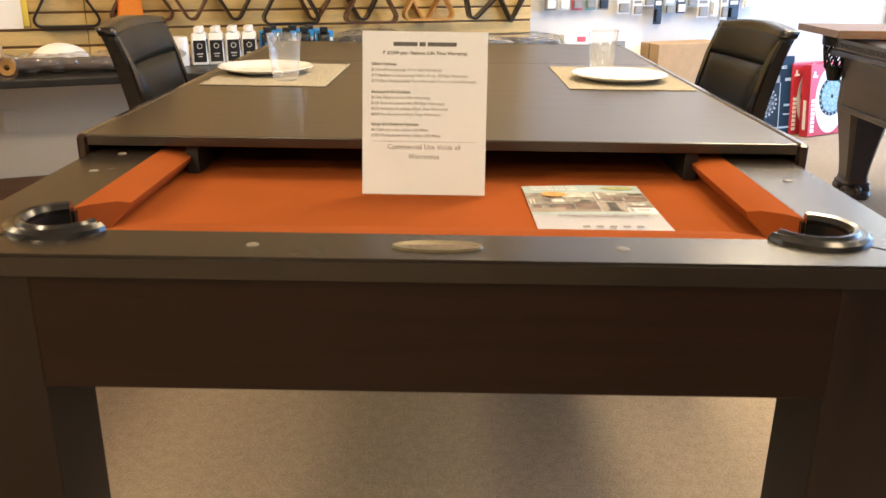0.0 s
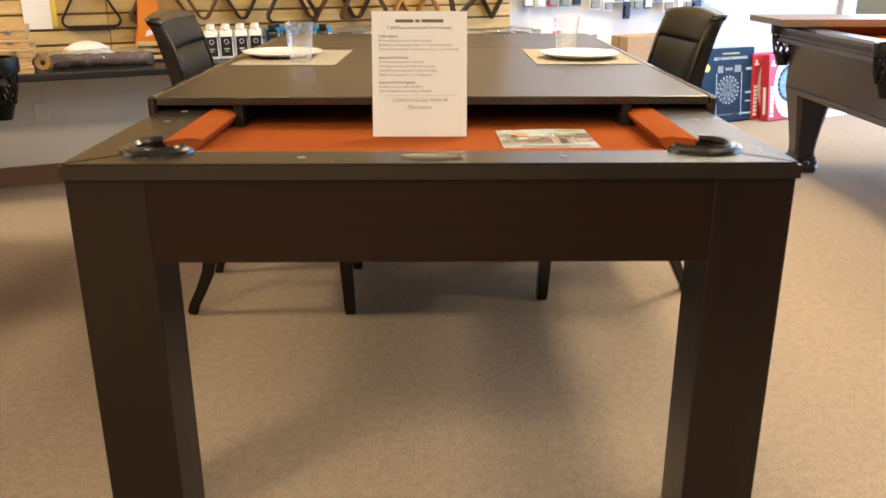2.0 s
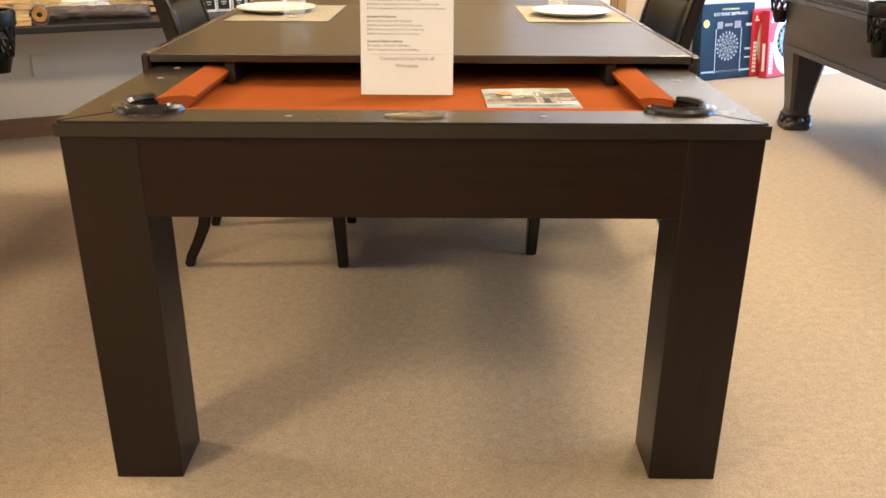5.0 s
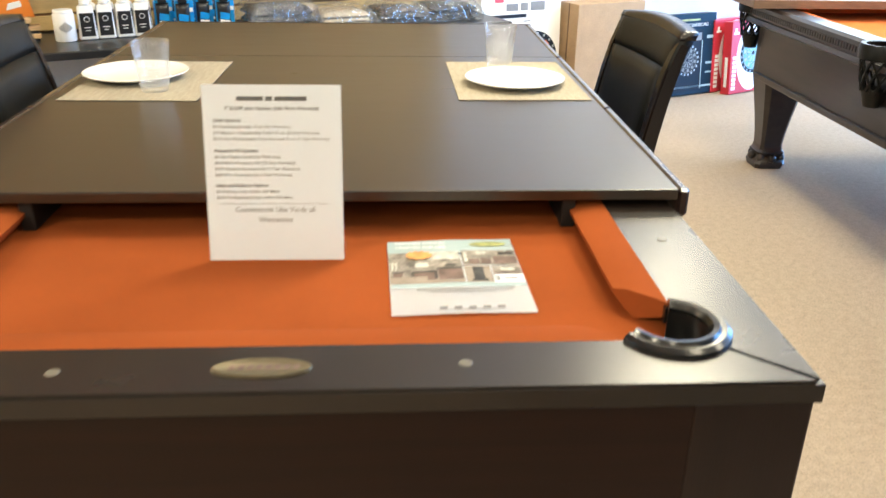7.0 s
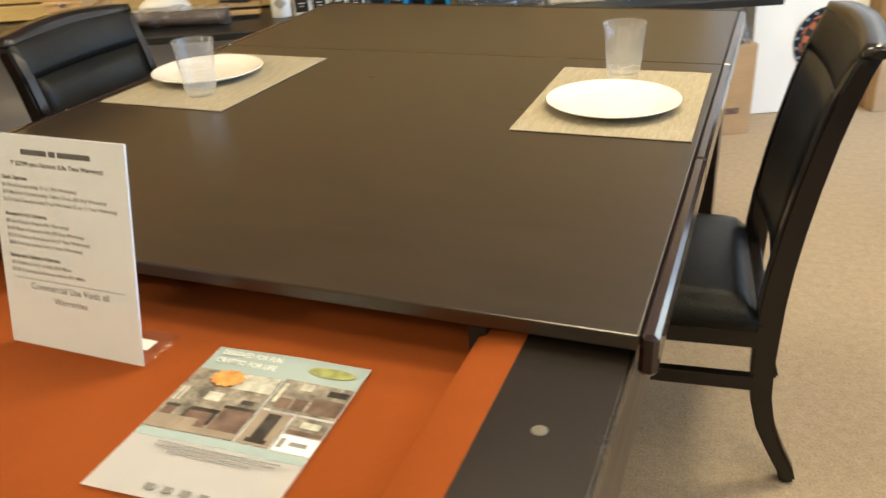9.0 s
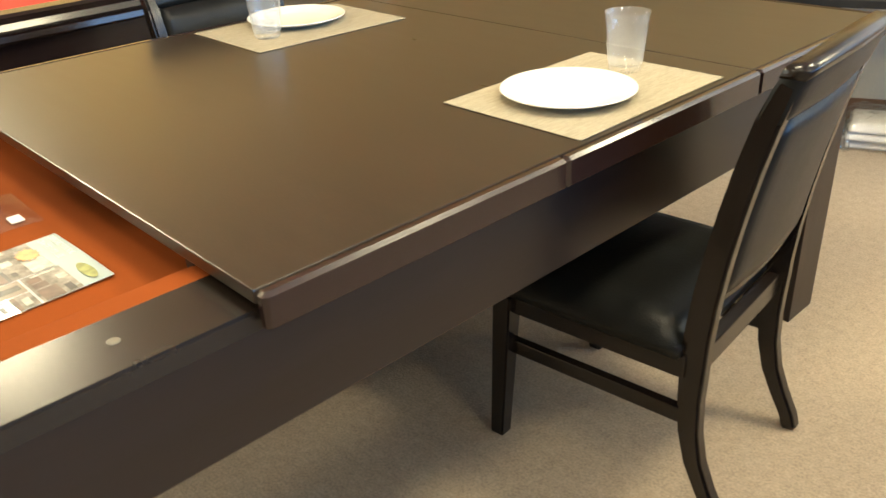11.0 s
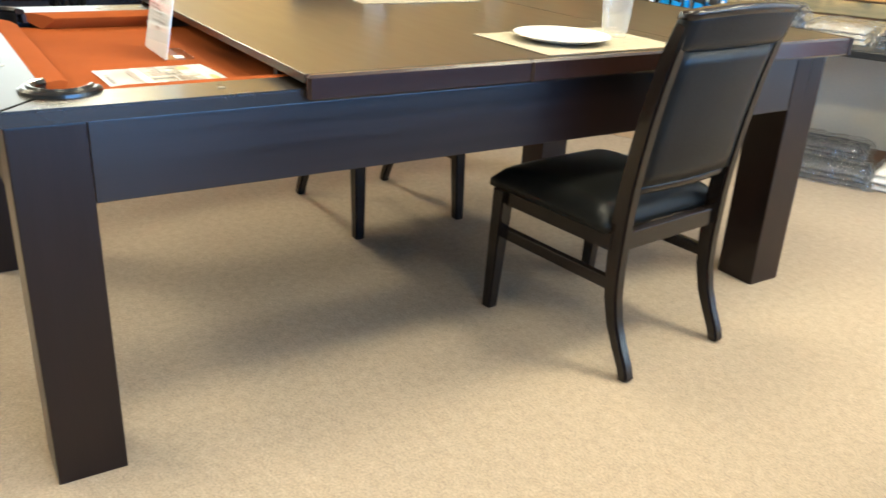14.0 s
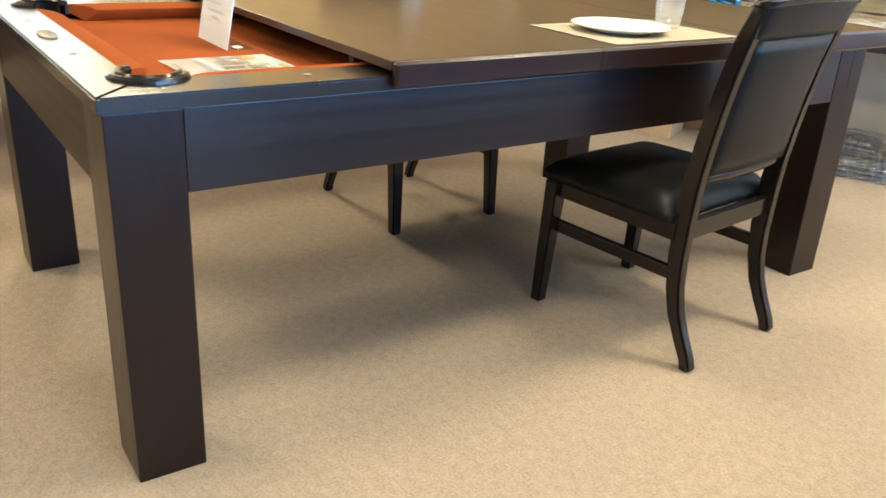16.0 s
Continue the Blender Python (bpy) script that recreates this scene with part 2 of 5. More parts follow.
M["poly"] = clear_sheet("clear_poly_bag", 1.8, 0.17, 0.20, 1.0, 42, edge=0.8)
M["glass"] = clear_sheet("clear_glass", 1.45, 0.07, 0.03)
M["acrylic"] = clear_sheet("clear_acrylic", 1.4, 0.01, 0.03, edge=0.3)
M["grey_cloth"] = mat("grey_cover_fabric", (0.022, 0.021, 0.020), 0.8, noise_scale=14, amount=0.2, bump=0.3, bump_scale=60)
M["brown_cover"] = mat("brown_cover_fabric", (0.050, 0.030, 0.020), 0.7, noise_scale=14, amount=0.4, bump=0.3, bump_scale=60)
M["white_cloth"] = mat("white_bagged_fabric", (0.72, 0.70, 0.68), 0.5, noise_scale=14, amount=0.08, bump=0.5, bump_scale=40)
M["dart_orange"] = mat("dartboard_orange", (0.42, 0.115, 0.035), 0.5, noise_scale=10, amount=0.08)
M["yellow"] = mat("yellow_print", (0.75, 0.62, 0.12), 0.5, noise_scale=8, amount=0.05)
M["tan"] = mat("tan_print", (0.36, 0.31, 0.23), 0.5, noise_scale=14, amount=0.15)
M["photo"] = mat("photo_print", (0.25, 0.225, 0.19), 0.45, noise_scale=45, amount=0.55, fine=160, fine_amount=0.25)
M["brown_print"] = mat("brown_print", (0.15, 0.10, 0.08), 0.45, noise_scale=40, amount=0.4)
M["dark_print"] = mat("dark_print", (0.05, 0.045, 0.04), 0.4, noise_scale=60, amount=0.5)
M["pale_print"] = mat("pale_print", (0.52, 0.52, 0.46), 0.45, noise_scale=90, amount=0.3)
M["floor_print"] = mat("floor_tone_print", (0.30, 0.25, 0.20), 0.45, noise_scale=30, amount=0.15)
M["sky_print"] = mat("pale_blue_print", (0.36, 0.45, 0.46), 0.4, noise_scale=10, amount=0.08)
M["green_print"] = mat("olive_print", (0.33, 0.35, 0.13), 0.5, noise_scale=60, amount=0.35)
M["star_print"] = mat("starburst_print", (0.66, 0.31, 0.10), 0.4, noise_scale=70, amount=0.25)
M["pink"] = mat("red_card", (0.62, 0.10, 0.14), 0.5, noise_scale=8, amount=0.05)
M["teal"] = mat("teal_card", (0.14, 0.36, 0.36), 0.5, noise_scale=8, amount=0.05)
M["rack_black"] = mat("black_rack", (0.02, 0.014, 0.01), 0.3, noise_scale=12, amount=0.2, coat=0.3)
M["rack_brown"] = mat("walnut_rack", (0.085, 0.036, 0.018), 0.35, noise_scale=12, amount=0.25, coat=0.3)
M["rack_oak"] = mat("oak_rack", (0.46, 0.24, 0.07), 0.35, noise_scale=12, amount=0.2, coat=0.3)
M["metal"] = mat("satin_metal", (0.6, 0.6, 0.6), 0.3, metal=1.0, noise_scale=30, amount=0.1)
M["window_frame"] = mat("aluminium_frame", (0.5, 0.5, 0.5), 0.4, metal=0.8, noise_scale=20, amount=0.1)
M["diffuser"] = bpy.data.materials.new("lamp_diffuser")
M["diffuser"].use_nodes = True
dn = M["diffuser"].node_tree.nodes["Principled BSDF"].inputs
dn["Base Color"].default_value = (0.9, 0.88, 0.82, 1)
dn["Emission Color"].default_value, dn["Emission Strength"].default_value = (1, 0.84, 0.62, 1), 3.0


# ---- building helpers ----
def link(name, bm, material, parent=None, label="", smooth=False, m=None):
    me = bpy.data.meshes.new(name)
    bm.normal_update()
    bm.to_mesh(me)
    bm.free()
    mats = material if isinstance(material, (list, tuple)) else [material]
    for k in mats:
        me.materials.append(M[k])
    if smooth:
        me.polygons.foreach_set("use_smooth", [True] * len(me.polygons))
        if smooth != "all":
            me.set_sharp_from_angle(angle=radians(38))
    ob = new(name, me)
    if m is not None:
        ob.matrix_basis = m
    if parent:
        ob.parent = parent
    if label:
        tagged(ob, label)
    return ob


def part(name, bm, material, parent, label="", smooth=False, m=None):
    return link(name, bm, material, parent, label, smooth, m)


def thing(name, label, category, m=None, group=""):
    e = new(name)
    e.empty_display_size = 0.05
    if m is not None:
        e.matrix_basis = m
    return tagged(e, label, category, group)


def box(x0, x1, y0, y1, z0, z1, bevel=0.0, seg=2, into=None):
    bm = bmesh.new()
    bmesh.ops.create_cube(bm, size=1)
    for v in bm.verts:
        v.co = Vector((x0 + (v.co.x + 0.5) * (x1 - x0), y0 + (v.co.y + 0.5) * (y1 - y0), z0 + (v.co.z + 0.5) * (z1 - z0)))
    if bevel:
        bmesh.ops.bevel(bm, geom=bm.edges[:], offset=bevel, segments=seg, affect="EDGES", profile=0.6)
    return merge(into, bm)


def merge(into, bm):
    if into is None:
        return bm
    me = bpy.data.meshes.new("tmp")
    bm.to_mesh(me)
    bm.free()
    into.from_mesh(me)
    bpy.data.meshes.remove(me)
    return into


def lathe(profile, n=32, arc=(0.0, 360.0), center=(0, 0, 0), into=None):
    """Turns a profile of (radius, z) round the z axis."""
    bm = bmesh.new()
    full = abs(arc[1] - arc[0]) >= 359.9
    steps = n if full else n + 1
    rings = []
    for i in range(steps):
        a = radians(arc[0] + (arc[1] - arc[0]) * i / n)
        rings.append([bm.verts.new((center[0] + r * math.cos(a), center[1] + r * math.sin(a), center[2] + z)) for r, z in profile])
    for i in range(n):
        a, b = rings[i], rings[(i + 1) % steps]
        for k in range(len(profile) - 1):
            bm.faces.new((a[k], b[k], b[k + 1], a[k + 1]))
    if not full:
        for ring in (rings[0], rings[-1]):
            if len(ring) > 2:
                bm.faces.new(ring)
    bmesh.ops.remove_doubles(bm, verts=bm.verts[:], dist=1e-5)
    bmesh.ops.recalc_face_normals(bm, faces=bm.faces[:])
    return merge(into, bm)


def prism(outline, z0, z1, bevel=0.0, into=None):
    """A flat outline in x, y raised from z0 to z1."""
    bm = bmesh.new()
    lo = [bm.verts.new((x, y, z0)) for x, y in outline]
    hi = [bm.verts.new((x, y, z1)) for x, y in outline]
    n = len(outline)
    bm.faces.new(lo)
    top = bm.faces.new(hi)
    for i in range(n):
        bm.faces.new((lo[i], lo[(i + 1) % n], hi[(i + 1) % n], hi[i]))
    bmesh.ops.recalc_face_normals(bm, faces=bm.faces[:])
    if bevel:
        bmesh.ops.bevel(bm, geom=list(top.edges), offset=bevel, segments=2, affect="EDGES")
    return merge(into, bm)


def sweep(path, section, closed=False, up=(0, 0, 1), into=None):
    """Carries a section of (a, b) along a path; a lies across, b along up."""
    bm = bmesh.new()
    n = len(path)
    path = [Vector(p) for p in path]
    up = Vector(up)
    rings = []
    for i, p in enumerate(path):
        d = (path[(i + 1) % n] - path[i - 1]) if closed or 0 < i < n - 1 else (path[1] - path[0] if i == 0 else path[-1] - path[-2])
        d.normalize()
        side = d.cross(up).normalized()
        u = side.cross(d)
        rings.append([bm.verts.new(p + side * a + u * b) for a, b in section])
    m = len(section)
    for i in range(n if closed else n - 1):
        a, b = rings[i], rings[(i + 1) % n]
        for k in range(m):
            bm.faces.new((a[k], a[(k + 1) % m], b[(k + 1) % m], b[k]))
    if not closed:
        bm.faces.new(rings[0][::-1])
        bm.faces.new(rings[-1])
    bmesh.ops.recalc_face_normals(bm, faces=bm.faces[:])
    return merge(into, bm)


def ribbon(points, y0, y1, bevel=0.004, into=None):
    """A sawn piece: points (x, z, half width) along its line, from y0 to y1 thick."""
    left, right = [], []
    for i, (x, z, h) in enumerate(points):
        a, b = points[max(i - 1, 0)], points[min(i + 1, len(points) - 1)]
        d = Vector((b[0] - a[0], b[1] - a[1])).normalized()
        left.append((x - d.y * h, z + d.x * h))
        right.append((x + d.y * h, z - d.x * h))
    out = left + right[::-1]
    bm = bmesh.new()
    n = len(points)
    vs = [[bm.verts.new((x, y, z)) for x, z in out] for y in (y0, y1)]
    m = len(out)
    for k in range(m):
        bm.faces.new((vs[0][k], vs[0][(k + 1) % m], vs[1][(k + 1) % m], vs[1][k]))
    for i in range(n - 1):
        for side in vs:
            bm.faces.new((side[i], side[i + 1], side[m - 2 - i], side[m - 1 - i]))
    bmesh.ops.recalc_face_normals(bm, faces=bm.faces[:])
    if bevel:
        sharp = [e for e in bm.edges if len(e.link_faces) == 2 and e.calc_face_angle(0) > 1.0]
        bmesh.ops.bevel(bm, geom=sharp, offset=bevel, segments=2, affect="EDGES")
    return merge(into, bm)


def pillow(x0, x1, y0, y1, z0, z1, n=14, crown=0.02, edge=0.03, into=None):
    """A padded block with a crowned top and rounded rim."""
    bm = bmesh.new()
    grid = {}
    for top in (0, 1):
        for i in range(n + 1):
            for j in range(n + 1):
                u, v = i / n, j / n
                x, y = x0 + u * (x1 - x0), y0 + v * (y1 - y0)
                du = min(u * (x1 - x0), (1 - u) * (x1 - x0))
                dv = min(v * (y1 - y0), (1 - v) * (y1 - y0))
                f = (1 - (1 - min(1, du / edge)) ** 2) * (1 - (1 - min(1, dv / edge)) ** 2)
                z = z0 if not top else z0 + (z1 - z0) * (0.35 + 0.65 * math.sqrt(max(0, f))) + crown * math.sin(math.pi * u) * math.sin(math.pi * v)
                grid[top, i, j] = bm.verts.new((x, y, z))
    for top in (0, 1):
        for i in range(n):
            for j in range(n):
                bm.faces.new((grid[top, i, j], grid[top, i + 1, j], grid[top, i + 1, j + 1], grid[top, i, j + 1]))
    for i in range(n):
        for a, b in (((i, 0), (i + 1, 0)), ((i, n), (i + 1, n)), ((0, i), (0, i + 1)), ((n, i), (n, i + 1))):
            bm.faces.new((grid[0, a[0], a[1]], grid[0, b[0], b[1]], grid[1, b[0], b[1]], grid[1, a[0], a[1]]))
    bmesh.ops.recalc_face_normals(bm, faces=bm.faces[:])
    return merge(into, bm)


def words(text, size, m, material, parent, name="lettering", align="LEFT", bold=0.0, width=None):
    """Real letters in the built-in font, as a thin mesh in the local x, y plane of m."""
    c = bpy.data.curves.new("text", "FONT")
    c.body, c.size, c.align_x, c.offset, c.resolution_u = text, size, align, bold, 2
    o = new("text", c)
    me = bpy.data.meshes.new_from_object(o.evaluated_get(bpy.context.evaluated_depsgraph_get()))
    bpy.data.objects.remove(o)
    bpy.data.curves.remove(c)
    if width and len(me.vertices):
        xs = [v.co.x for v in me.vertices]
        k = width / (max(xs) - min(xs))
        for v in me.vertices:
            v.co.x *= k
    me.materials.clear()
    me.materials.append(M[material])
    ob = new(name, me)
    ob.parent = parent
    ob.matrix_basis = m
    return ob


def bars(spec, z, material, parent, name="print_bar", m=None):
    """Flat printed bars (x0, x1, y0, y1) in a plane at height z, 0.4 mm thick."""
    bm = bmesh.new()
    for x0, x1, y0, y1 in spec:
        box(x0, x1, y0, y1, z, z + 0.0004, into=bm)
    return part(name, bm, material, parent, m=m)


def at_wall(s, off, z, turn=0.0, tilt=0.0):
    """A place s along the slanted back wall, off in front of it, z up; local y points into the wall."""
    return WALL @ pose(s, -off, z, tilt, 0, turn)


# ---- the room ----
X0, X1, Y0 = -5.6, 6.7, -6.2


def wall_y(x):
    return 2.97 + 0.455 * (x + 2.1)


floor = tagged(link("floor", prism([(X0, Y0), (X1, Y0), (X1, wall_y(X1)), (X0, wall_y(X0))], -0.1, 0.0), "carpet"),
               "beige-brown speckled loop-pile carpet floor", "floor", kind="structure")
ceiling = tagged(link("ceiling", prism([(X0, Y0), (X1, Y0), (X1, wall_y(X1)), (X0, wall_y(X0))], CEIL, CEIL + 0.1), "ceiling"),
                 "plain off-white ceiling", "ceiling", kind="structure")
SL, SR = (X0 + 2.1) / math.cos(radians(TH)), (X1 + 2.1) / math.cos(radians(TH))
SPLIT = 2.82
wn = tagged(link("wall_north", box(SL, SPLIT, 0, 0.15, 0, CEIL), "wall", m=WALL.copy()), "cream painted wall below the slatted display panels", "wall", kind="structure")
nbm = box(SPLIT, 5.95, 0, 0.15, 0, CEIL)
box(5.95, SR + 0.2, 0, 0.15, 0, 0.2, into=nbm)
box(5.95, SR + 0.2, 0, 0.15, 2.6, CEIL, into=nbm)
box(9.35, SR + 0.2, 0, 0.15, 0.2, 2.6, into=nbm)
wn2 = tagged(link("wall_north_right", nbm, "wall_white", m=WALL.copy()), "plain white painted wall with hanging goods", "wall", kind="structure")
wbm = box(X0 - 0.15, X0, Y0 - 0.15, wall_y(X0) + 0.1, 0, 0.9)
box(X0 - 0.15, X0, Y0 - 0.15, wall_y(X0) + 0.1, 2.6, CEIL, into=wbm)
box(X0 - 0.15, X0, Y0 - 0.15, -1.4, 0.9, 2.6, into=wbm)
box(X0 - 0.15, X0, 1.36, wall_y(X0) + 0.1, 0.9, 2.6, into=wbm)
tagged(link("wall_west", wbm, "wall"), "plain cream painted wall with a window", "wall", kind="structure")
tagged(link("wall_south", box(X0, X1, Y0 - 0.15, Y0, 0, CEIL), "wall"), "plain cream painted wall", "wall", kind="structure")
# east wall with the long shop window
ebm = box(X1, X1 + 0.15, Y0 - 0.15, wall_y(X1) + 0.1, 0, 0.12)
box(X1, X1 + 0.15, Y0 - 0.15, wall_y(X1) + 0.1, 2.65, CEIL, into=ebm)
box(X1, X1 + 0.15, Y0 - 0.15, 0.4, 0.12, 2.65, into=ebm)
box(X1, X1 + 0.15, 6.4, wall_y(X1) + 0.1, 0.12, 2.65, into=ebm)
tagged(link("wall_east", ebm, "wall_white"), "white painted wall with a long shop window", "wall", kind="structure")
win = tagged(new("window_1"), "long aluminium-framed shop window", "window", kind="structure")
for k in range(5):
    yy = 0.4 + k * 1.5
    part("window_frame", box(X1 + 0.03, X1 + 0.09, yy - 0.03, yy + 0.03, 0.12, 2.65, 0.004), "window_frame", win)
part("window_sill", box(X1 - 0.06, X1 + 0.1, 0.4, 6.4, 0.12, 0.15, 0.004), "window_frame", win)
for nm, m_, n_, span, z0_, z1_ in (("window_2", WALL @ pose(5.95, 0, 0), 3, 3.4, 0.2, 2.6), ("window_3", pose(X0 - 0.12, -1.4, 0, 0, 0, 90), 2, 2.76, 0.9, 2.6)):
    wdw = tagged(new(nm), "aluminium-framed shop window", "window", kind="structure")
    wdw.matrix_basis = m_
    for k in range(n_ + 1):
        part("window_frame", box(span * k / n_ - 0.025, span * k / n_ + 0.025, 0.07, 0.12, z0_, z1_, 0.004), "window_frame", wdw)
    part("window_sill", box(0, span, 0.02, 0.14, z0_, z0_ + 0.03, 0.004), "window_frame", wdw)
tagged(link("baseboard", box(SL, 5.75, -0.014, 0, 0, 0.105, 0.003), "basebd", m=WALL.copy()), "brown wooden baseboard", "baseboard", kind="structure")
tagged(link("trim", box(5.78, 5.92, -0.05, 0, 0, CEIL, 0.004), "window_frame", m=WALL.copy()), "grey door trim at the end of the white wall", "trim", kind="structure")

for lx, ly, watts in LAMP_SPOTS:
    cl = thing("ceiling_light", "unseen recessed fluorescent ceiling light with a warm diffuser", "ceiling light", pose(lx, ly, CEIL), "ceiling lights")
    part("frame", sweep([(-0.31, -0.31, -0.02), (0.31, -0.31, -0.02), (0.31, 0.31, -0.02), (-0.31, 0.31, -0.02)], [(-0.02, -0.02), (0.02, -0.02), (0.02, 0.02), (-0.02, 0.02)], True), "plastic_white", cl)
    part("diffuser", box(-0.28, 0.28, -0.28, 0.28, -0.03, -0.008), "diffuser", cl)

# slatted display panels
slatwall = tagged(new("slatwall"), "honey maple slatted display wall panels", "slatwall", kind="structure")
slatwall.matrix_basis = WALL.copy()
part("groove_backing", box(SL + 0.05, SPLIT, -0.012, -0.001, 0.646, CEIL - 0.02), "groove", slatwall)
PITCH = 0.0775
z = 0.652
while z < CEIL - 0.12:
    for a, b in ((SL + 0.05, -1.36), (-1.357, 0.40), (0.403, SPLIT)):
        sb = box(a, b, -0.024, -0.011, z, z + PITCH - 0.011, 0.003, 1)
        part("slat", sb, "slat", slatwall)
    z += PITCH

ledge = tagged(new("ledge"), "long black laminate display ledge along the wall", "shelf", kind="structure")
ledge.matrix_basis = WALL.copy()
part("ledge_top", box(SL + 0.05, 2.93, -0.56, -0.001, 0.61, 0.645, 0.006), "ledge", ledge)
outlet = tagged(link("wall_outlet", box(-0.035, 0.035, -0.007, 0, -0.057, 0.057, 0.003), "wall", m=at_wall(0.012, 0.0, 0.378)), "cream wall outlet plate on the cream wall", "outlet")

# ---- the convertible pool dining table ----
HW, LEN, RT, BED = 0.659, 2.345, 0.797, 0.753
table = thing("pool_dining_table", "dark espresso pool dining table with burnt orange cloth, part covered", "pool table", pose(0, 0, 0))
PC, PR = (0.515, 0.13), 0.066


def arc_pts(cx, cy, r, a0, a1, n=14):
    return [(cx + r * math.cos(radians(a0 + (a1 - a0) * i / n)), cy + r * math.sin(radians(a0 + (a1 - a0) * i / n))) for i in range(n + 1)]


RI, FI = 0.53, 0.106
diag = math.degrees(math.atan2(-PC[1], HW - PC[0]))
# mitre toward the outer corner, then round the pocket to the inner edges
front = [(-HW, 0), (HW, 0)] + arc_pts(PC[0], PC[1], PR, diag, 201 - 360, 12) + [(0.44, FI), (-0.44, FI)] + [(-x, y) for x, y in arc_pts(PC[0], PC[1], PR, 201 - 360, diag, 12)]
part("end_rail", prism(front, RT - 0.029, RT, 0.004), "rail", table)
side = [(HW, 0), (HW, LEN), (RI, LEN), (RI, 0.215)] + arc_pts(PC[0], PC[1], PR, 78, diag, 12)
gap = 0.0007
part("side_rail", prism([(x, y + gap) for x, y in side], RT - 0.029, RT - 0.0004, 0.004), "rail", table)
part("side_rail", prism([(-x, y + gap) for x, y in side][::-1], RT - 0.029, RT - 0.0004, 0.004), "rail", table)
part("end_rail", box(-RI + 0.002, RI - 0.002, LEN - 0.11, LEN, RT - 0.029, RT, 0.003), "rail", table)
part("bed", box(-0.545, 0.545, 0.09, LEN - 0.1, BED - 0.03, BED), "cloth", table, "burnt orange woollen cloth bed")
CW = 0.056
sec = [(-0.0045, -0.020), (-0.0045, 0.0004), (0.012, 0.0006), (CW * 0.72, -0.003), (CW, -0.010), (CW * 0.97, -0.018), (CW * 0.55, -0.044)]


def cushion(a, b, inward, cut):
    """A cloth-covered cushion along the rail edge from a to b, mitred by cut towards the pockets."""
    bm = bmesh.new()
    a, b, inward = Vector(a), Vector(b), Vector(inward)
    d = (b - a).normalized()
    n, rings = 12, []
    for i in range(n + 1):
        row = []
        for w, dz in sec:
            k = w / CW
            p = a.lerp(b, i / n)
            pa, pb = a + d * cut[0] * k, b - d * cut[1] * k
            p = pa.lerp(pb, i / n) + inward * w
            row.append(bm.verts.new((p.x, p.y, RT - 0.001 + dz)))
        rings.append(row)
    m = len(sec)
    for i in range(n):
        for k in range(m):
            bm.faces.new((rings[i][k], rings[i][(k + 1) % m], rings[i + 1][(k + 1) % m], rings[i + 1][k]))
    bm.faces.new(rings[0])
    bm.faces.new(rings[-1])
    bmesh.ops.recalc_face_normals(bm, faces=bm.faces[:])
    return bm


part("cushion", cushion((-0.45, FI), (0.45, FI), (0, 1), (0.06, 0.06)), "cloth", table, smooth=True)
part("cushion", cushion((RI, 0.205), (RI, 1.12), (-1, 0), (0.065, 0.03)), "cloth", table, smooth=True)
part("cushion", cushion((-RI, 1.12), (-RI, 0.205), (1, 0), (0.03, 0.065)), "cloth", table, smooth=True)
for sx in (1, -1):
    flip = Matrix.Diagonal((sx, 1, 1, 1))
    ring = lathe([(0.050, -0.004), (0.047, 0.006), (0.052, 0.013), (0.059, 0.0145), (0.062, 0.010), (0.069, 0.0105), (0.0755, 0.006), (0.077, -0.001), (0.074, -0.004)], 40, (203 - 360, 76), (PC[0], PC[1], RT))
    if sx < 0:
        for v in ring.verts:
            v.co.x *= -1
        bmesh.ops.recalc_face_normals(ring, faces=ring.faces[:])
    iron = part("pocket_iron", ring, "pocket", table, "glossy black C-shaped pocket casting", smooth=True)
    cup = lathe([(0.052, RT + 0.004), (0.0535, 0.70), (0.0505, 0.70), (0.049, RT + 0.003)], 40, (203 - 360, 76), (PC[0], PC[1], 0))
    # Black disc stands in for the hole's darkness; the bed is not cut
    lathe([(0.0, BED + 0.0015), (0.051, BED + 0.0015)], 32, center=(PC[0], PC[1], 0), into=cup)
    if sx < 0:
        for v in cup.verts:
            v.co.x *= -1
        bmesh.ops.recalc_face_normals(cup, faces=cup.faces[:])
    part("pocket_liner", cup, "pocket_dark", table, smooth=True)
for x, y in ((-0.235, 0.05), (0.243, 0.055), (0.592, 0.42), (-0.592, 0.42), (-0.592, 0.55)):
    part("sight", lathe([(0, 0.0012), (0.0075, 0.001), (0.0085, 0)], 20, center=(x, y, RT)), "sight", table, "round pearl rail sight", smooth=True)
plate = part("name_plate", lathe([(0, 0.0022), (0.040, 0.0022), (0.0425, 0.0035), (0.046, 0.0033), (0.047, 0)], 48), "brass", table, "oval engraved brass name plate", smooth=True, m=pose(0.003, 0.050, RT) @ Matrix.Diagonal((1.25, 0.42, 1, 1)))
tagged(bars([(-0.03 + i * 0.0085, -0.0245 + i * 0.0085, -0.012, 0.012) for i in range(8)], 0.0023, "brown_print", plate, "engraving"), kind="stuff")

